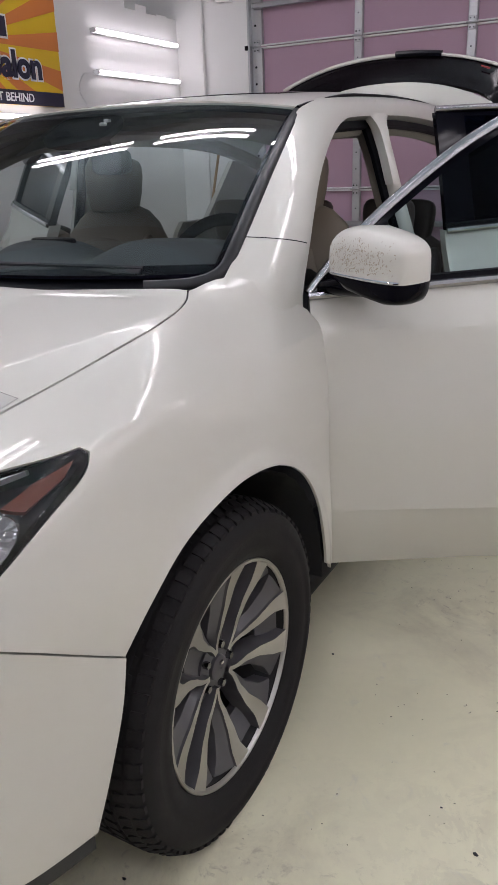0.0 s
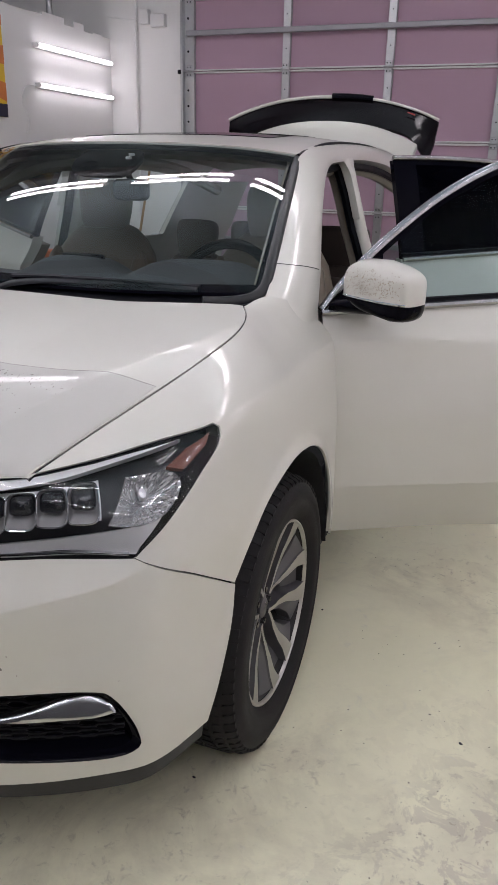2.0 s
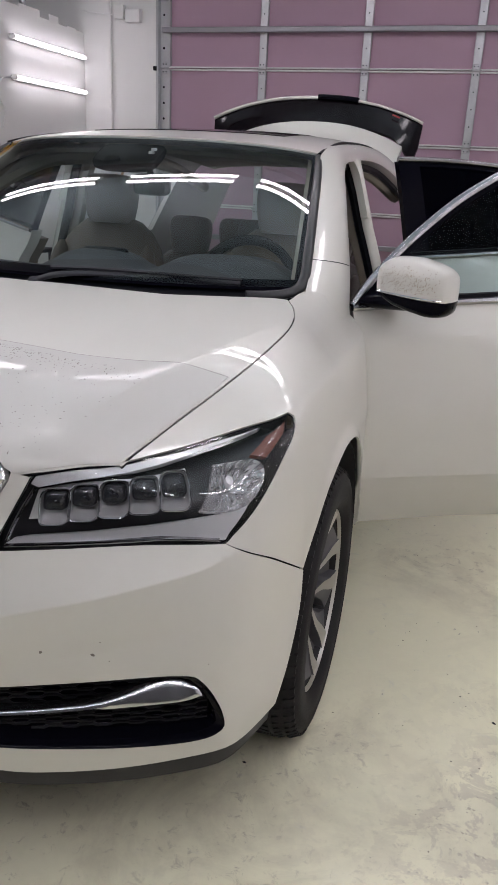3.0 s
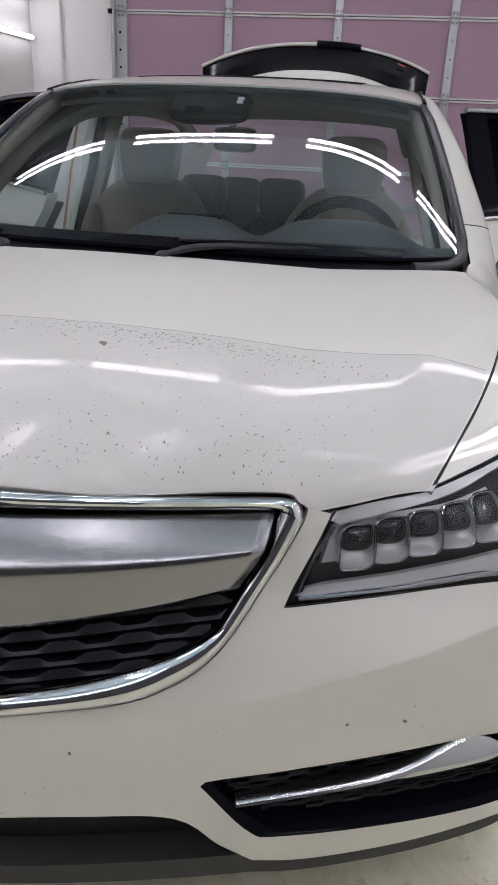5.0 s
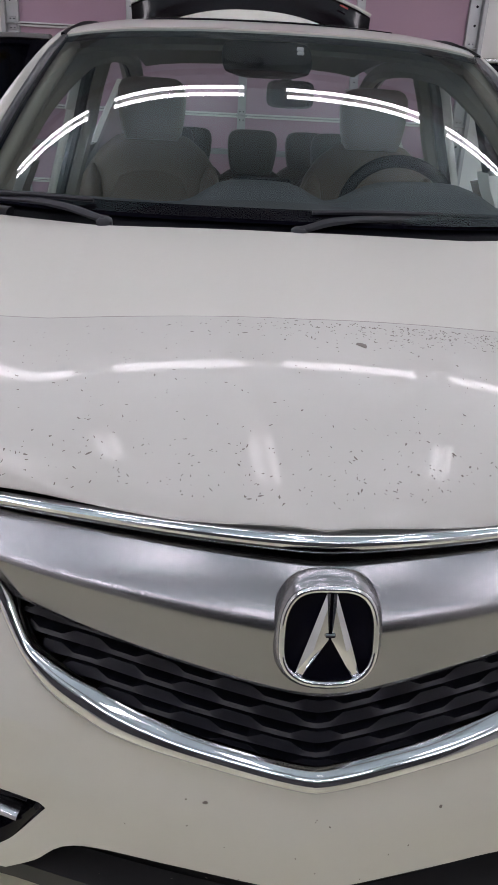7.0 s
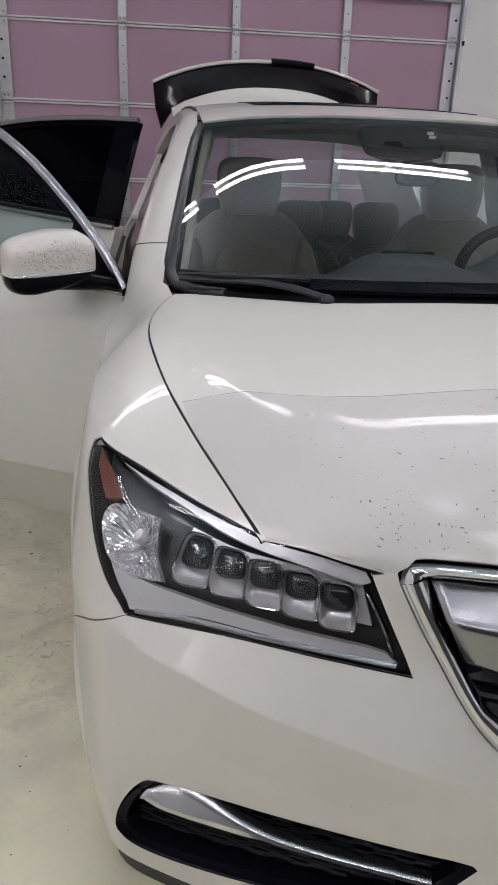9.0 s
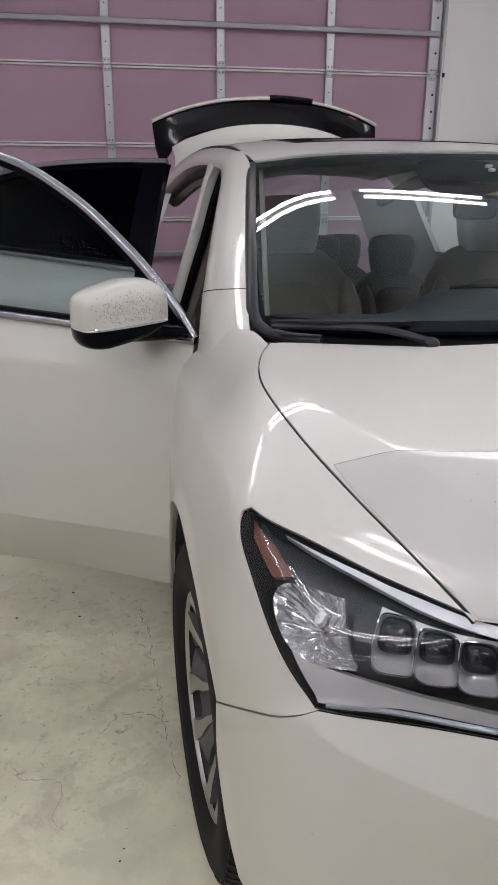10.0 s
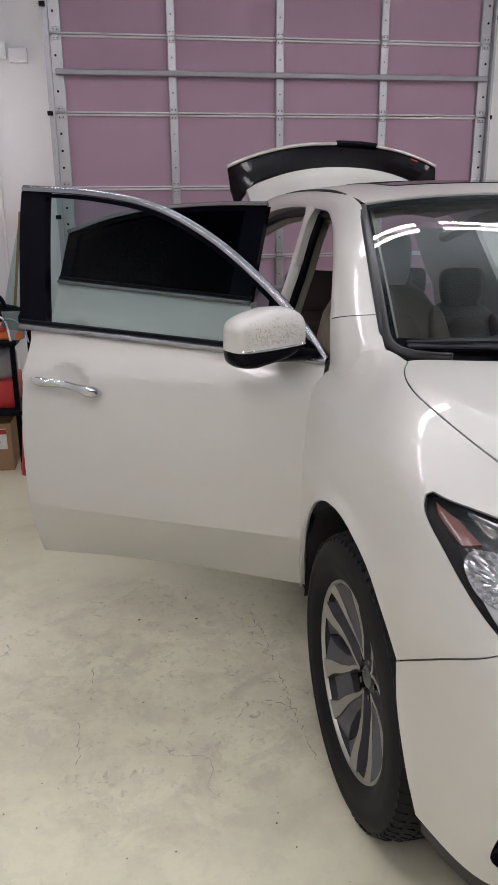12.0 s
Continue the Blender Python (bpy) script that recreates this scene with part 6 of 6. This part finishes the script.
# crumbly top of the partition
bm = bmesh.new()
rt = random.Random(8)
for k in range(70):
    y = FRONT + (BACK - FRONT) * k / 70
    h = rt.uniform(0.004, 0.035) if rt.random() < 0.75 else 0.06
    bmesh.ops.create_cube(bm, size=1, matrix=Matrix.Translation((LEFT - 0.08, y + 0.08, 2.66 + h / 2)) @ Matrix.Diagonal((0.16, 0.165, h, 1)))
tagged(part("wall_crest", bm, WHITE_WALL, None, "broken plaster edge along the partition top", smooth=False), kind="structure")
post = tagged(part("steel_post", tube([(-3.2, 5.2, 0), (-3.2, 5.2, CEILING)], 0.03, 10), STEEL, None, "grey steel pipe beyond the partition"), "", "pipe")
slab = tagged(part("ceiling_beam", box(-4.05, RIGHT, 4.4, 4.55, CEILING - 0.3, CEILING - 0.001), HAZE_WALL, None, "dark ceiling beam", smooth=False), kind="structure")
for y in (-4.4, -2.6, -0.8, 1.0, 2.8):
    tagged(part("ceiling_beam", box(-4.05, RIGHT, y, y + 0.12, CEILING - 0.28, CEILING - 0.001), HAZE_WALL, None, "dark ceiling beam", smooth=False), kind="structure")

# ---- board leaning at the east side ----
WOOD = material("raw_pine_board", (0.36, 0.22, 0.10), 0.6, 0, 0, 0.25, 0.3, 5, 60)
bm = box(-0.045, 0.045, -0.01, 0.01, 0, 2.35, 0.004, 1)
bmesh.ops.transform(bm, matrix=pose(2.37, BACK - 0.20, 0, -4.2, 9.0, 0), verts=bm.verts)
plank = tagged(part("board", bm, WOOD, None, "raw pine board leaning on the white wall", smooth=False), "", "board")

# ---- tools and boxes along the partition ----
RED = material("red_plastic", (0.45, 0.02, 0.02), 0.4, 0, 0.2, 0.15)
ORANGE_P = material("orange_plastic", (0.70, 0.15, 0.02), 0.45, 0, 0, 0.15)
CARD = material("cardboard", (0.34, 0.21, 0.11), 0.85, 0, 0, 0.15, 0.2, 6, 90)
GREY_P = material("grey_plastic", (0.30, 0.30, 0.31), 0.5, 0, 0, 0.15)
cart = thing("tool_cart", "black metal tool cart beside the white wall", "cart")
for x in (-2.70, -2.14):
    for y in (2.95, 3.75):
        part("leg", box(x - 0.015, x + 0.015, y - 0.015, y + 0.015, 0.06, 0.80, 0.003, 1), BLACK, cart, smooth=False)
        part("caster", tube([(x - 0.015, y, 0.031), (x + 0.015, y, 0.031)], 0.031, 14), RED, cart, "red caster wheel")
for z in (0.36, 0.78):
    part("tray", box(-2.73, -2.11, 2.92, 3.78, z, z + 0.03, 0.006, 1), BLACK, cart, smooth=False)
carton = thing("cardboard_box", "brown cardboard box with a red and white label", "box")
part("carton", box(-2.66, -2.20, 2.98, 3.36, 0.39 - 0.389, 0.30, 0.004, 1), CARD, carton, smooth=False)
part("label", box(-2.47, -2.23, 2.9765, 2.979, 0.14, 0.27), SIGN_WHITE, carton, smooth=False)
part("label_band", box(-2.47, -2.23, 2.974, 2.976, 0.235, 0.265), RED, carton, smooth=False)
for k in range(3):
    part("label_bar", box(-2.45, -2.30 + 0.03 * (k % 2), 2.974, 2.976, 0.155 + 0.024 * k, 0.165 + 0.024 * k), BLACK, carton, smooth=False)
crate = tagged(part("crate", box(-2.60, -2.16, 3.0, 3.4, 0.391, 0.56, 0.015, 2), RED, None, "red plastic crate on the cart"), "", "crate")
machine = thing("polisher", "black and grey machine polisher on the cart", "power tool")
part("body", tube(spline([(-2.55, 3.1, 0.93), (-2.35, 3.05, 0.98), (-2.12, 3.02, 0.95), (-2.02, 3.0, 0.90)], 0.03), 0.055, 12), BLACK, machine)
part("head", tube([(-2.13, 3.02, 0.815), (-2.13, 3.0, 0.98)], 0.06, 18), GREY_P, machine, "grey gear housing")
part("handle_loop", tube(spline([(-2.35, 3.0, 0.98), (-2.28, 2.97, 1.07), (-2.19, 2.98, 1.06), (-2.16, 3.0, 0.98)], 0.02), 0.014, 8), BLACK, machine)
caddy = thing("tool_tray", "orange and red tool tray with cables on the cart", "tray")
part("tray_body", box(-2.58, -2.08, 2.96, 3.5, 0.812, 0.862, 0.012, 2), ORANGE_P, caddy)
part("grip", box(-2.4, -2.16, 2.94, 3.0, 0.863, 0.885, 0.008, 2), RED, caddy)
for k, (a, b, c) in enumerate(((-2.5, 0.90, 0.06), (-2.3, 0.93, 0.03), (-2.2, 0.89, 0.05))):
    part("cable_loop", tube(spline([(a, 2.98, 0.88), (a + 0.05, 2.94, b + c), (a + 0.13, 2.95, b), (a + 0.16, 2.93, 0.80)], 0.02), 0.006, 6), [BLACK, SIGN_WHITE, GREY_P][k], caddy)
vac = tagged(part("plastic_canister", pod([(-2.28, 3.16, 0.565 + d, 0.13 * s, 0.12 * s, 0.0) for d, s in ((0, 0.9), (0.02, 1.0), (0.14, 1.0), (0.18, 0.85), (0.20, 0.5))]), GREY_P, None, "grey plastic canister in the crate"), "", "canister")
stick = tagged(part("broom_handle", tube([(-2.55, 5.35, 0.0), (-2.35, 5.58, 1.55)], 0.013, 8), WOOD, None, "wooden broom handle leaning in the corner"), "", "broom")
foot = tagged(part("jack_stand", tube([(-2.10, 2.90, 0.0), (-2.10, 2.90, 0.30)], [0.05, 0.02], 10), RED, None, "small red stand on the floor"), "", "stand")

# ---- grit on the floor ----
rg = random.Random(21)
bm = bmesh.new()
for k in range(260):
    x, y = (rg.uniform(1.0, 2.2), rg.uniform(-0.9, 1.6)) if k % 2 else (rg.uniform(-2.4, -1.0), rg.uniform(-0.6, 2.2))
    r = rg.uniform(0.0008, 0.0024)
    ring_ = [bm.verts.new((x + r * rg.uniform(0.6, 1.8) * math.cos(a), y + r * rg.uniform(0.6, 1.4) * math.sin(a), 0.0006)) for a in np.linspace(0, 6.283, 6, endpoint=False)]
    tp = bm.verts.new((x, y, 0.0012 + r * 0.4))
    for j in range(6):
        bm.faces.new((ring_[j], ring_[(j + 1) % 6], tp))
for x, y in ((0.83, -0.295), (1.462, 0.094), (0.924, 0.602), (-1.285, 1.156), (-1.259, 0.984), (-1.478, 1.014)):
    ring_ = [bm.verts.new((x + 0.006 * rg.uniform(0.6, 1.4) * math.cos(a), y + 0.0045 * rg.uniform(0.6, 1.4) * math.sin(a), 0.0006)) for a in np.linspace(0, 6.283, 7, endpoint=False)]
    tp = bm.verts.new((x, y, 0.004))
    for j in range(7):
        bm.faces.new((ring_[j], ring_[(j + 1) % 7], tp))
tagged(part("floor_grit", bm, UNDER, None, "dark grit and chips scattered on the floor"), kind="stuff")

# ---- hairline cracks in the floor ----
rc = random.Random(31)
for run in (
    [(-1.02, 0.85), (-1.02, 0.69), (-1.01, 0.51), (-1.01, 0.39), (-1.0, 0.26), (-0.99, 0.13)],
    [(-1.67, 0.42), (-1.67, 0.33), (-1.67, 0.23)],
    [(-1.18, 0.36), (-1.15, 0.41), (-1.08, 0.43), (-1.03, 0.4), (-0.99, 0.35)],
    [(-1.64, 0.72), (-1.64, 0.62), (-1.64, 0.53)],
    [(-1.04, 1.01), (-1.04, 0.93), (-1.02, 0.85)],
):
    line = np.array(spline(run, 0.012))
    side = np.gradient(line, axis=0)
    side = np.c_[-side[:, 1], side[:, 0]] / np.linalg.norm(side, axis=1)[:, None]
    line = line + side * np.array([[rc.gauss(0, 0.0035)] for p in line])
    bm = bmesh.new()
    last = None
    for k, (p, w) in enumerate(zip(line, side)):
        wide = rc.uniform(0.0002, 0.0022) * (0.15 if rc.random() < 0.3 else 1)
        pair_ = [bm.verts.new((*(p + w * wide), 0.0012)), bm.verts.new((*(p - w * wide), 0.0012))]
        if last:
            bm.faces.new((last[0], last[1], pair_[1], pair_[0]))
        last = pair_
    bmesh.ops.recalc_face_normals(bm, faces=bm.faces)
    part("crack", bm, CRACK, floor_ob, "dark hairline crack in the floor paint", smooth=False)
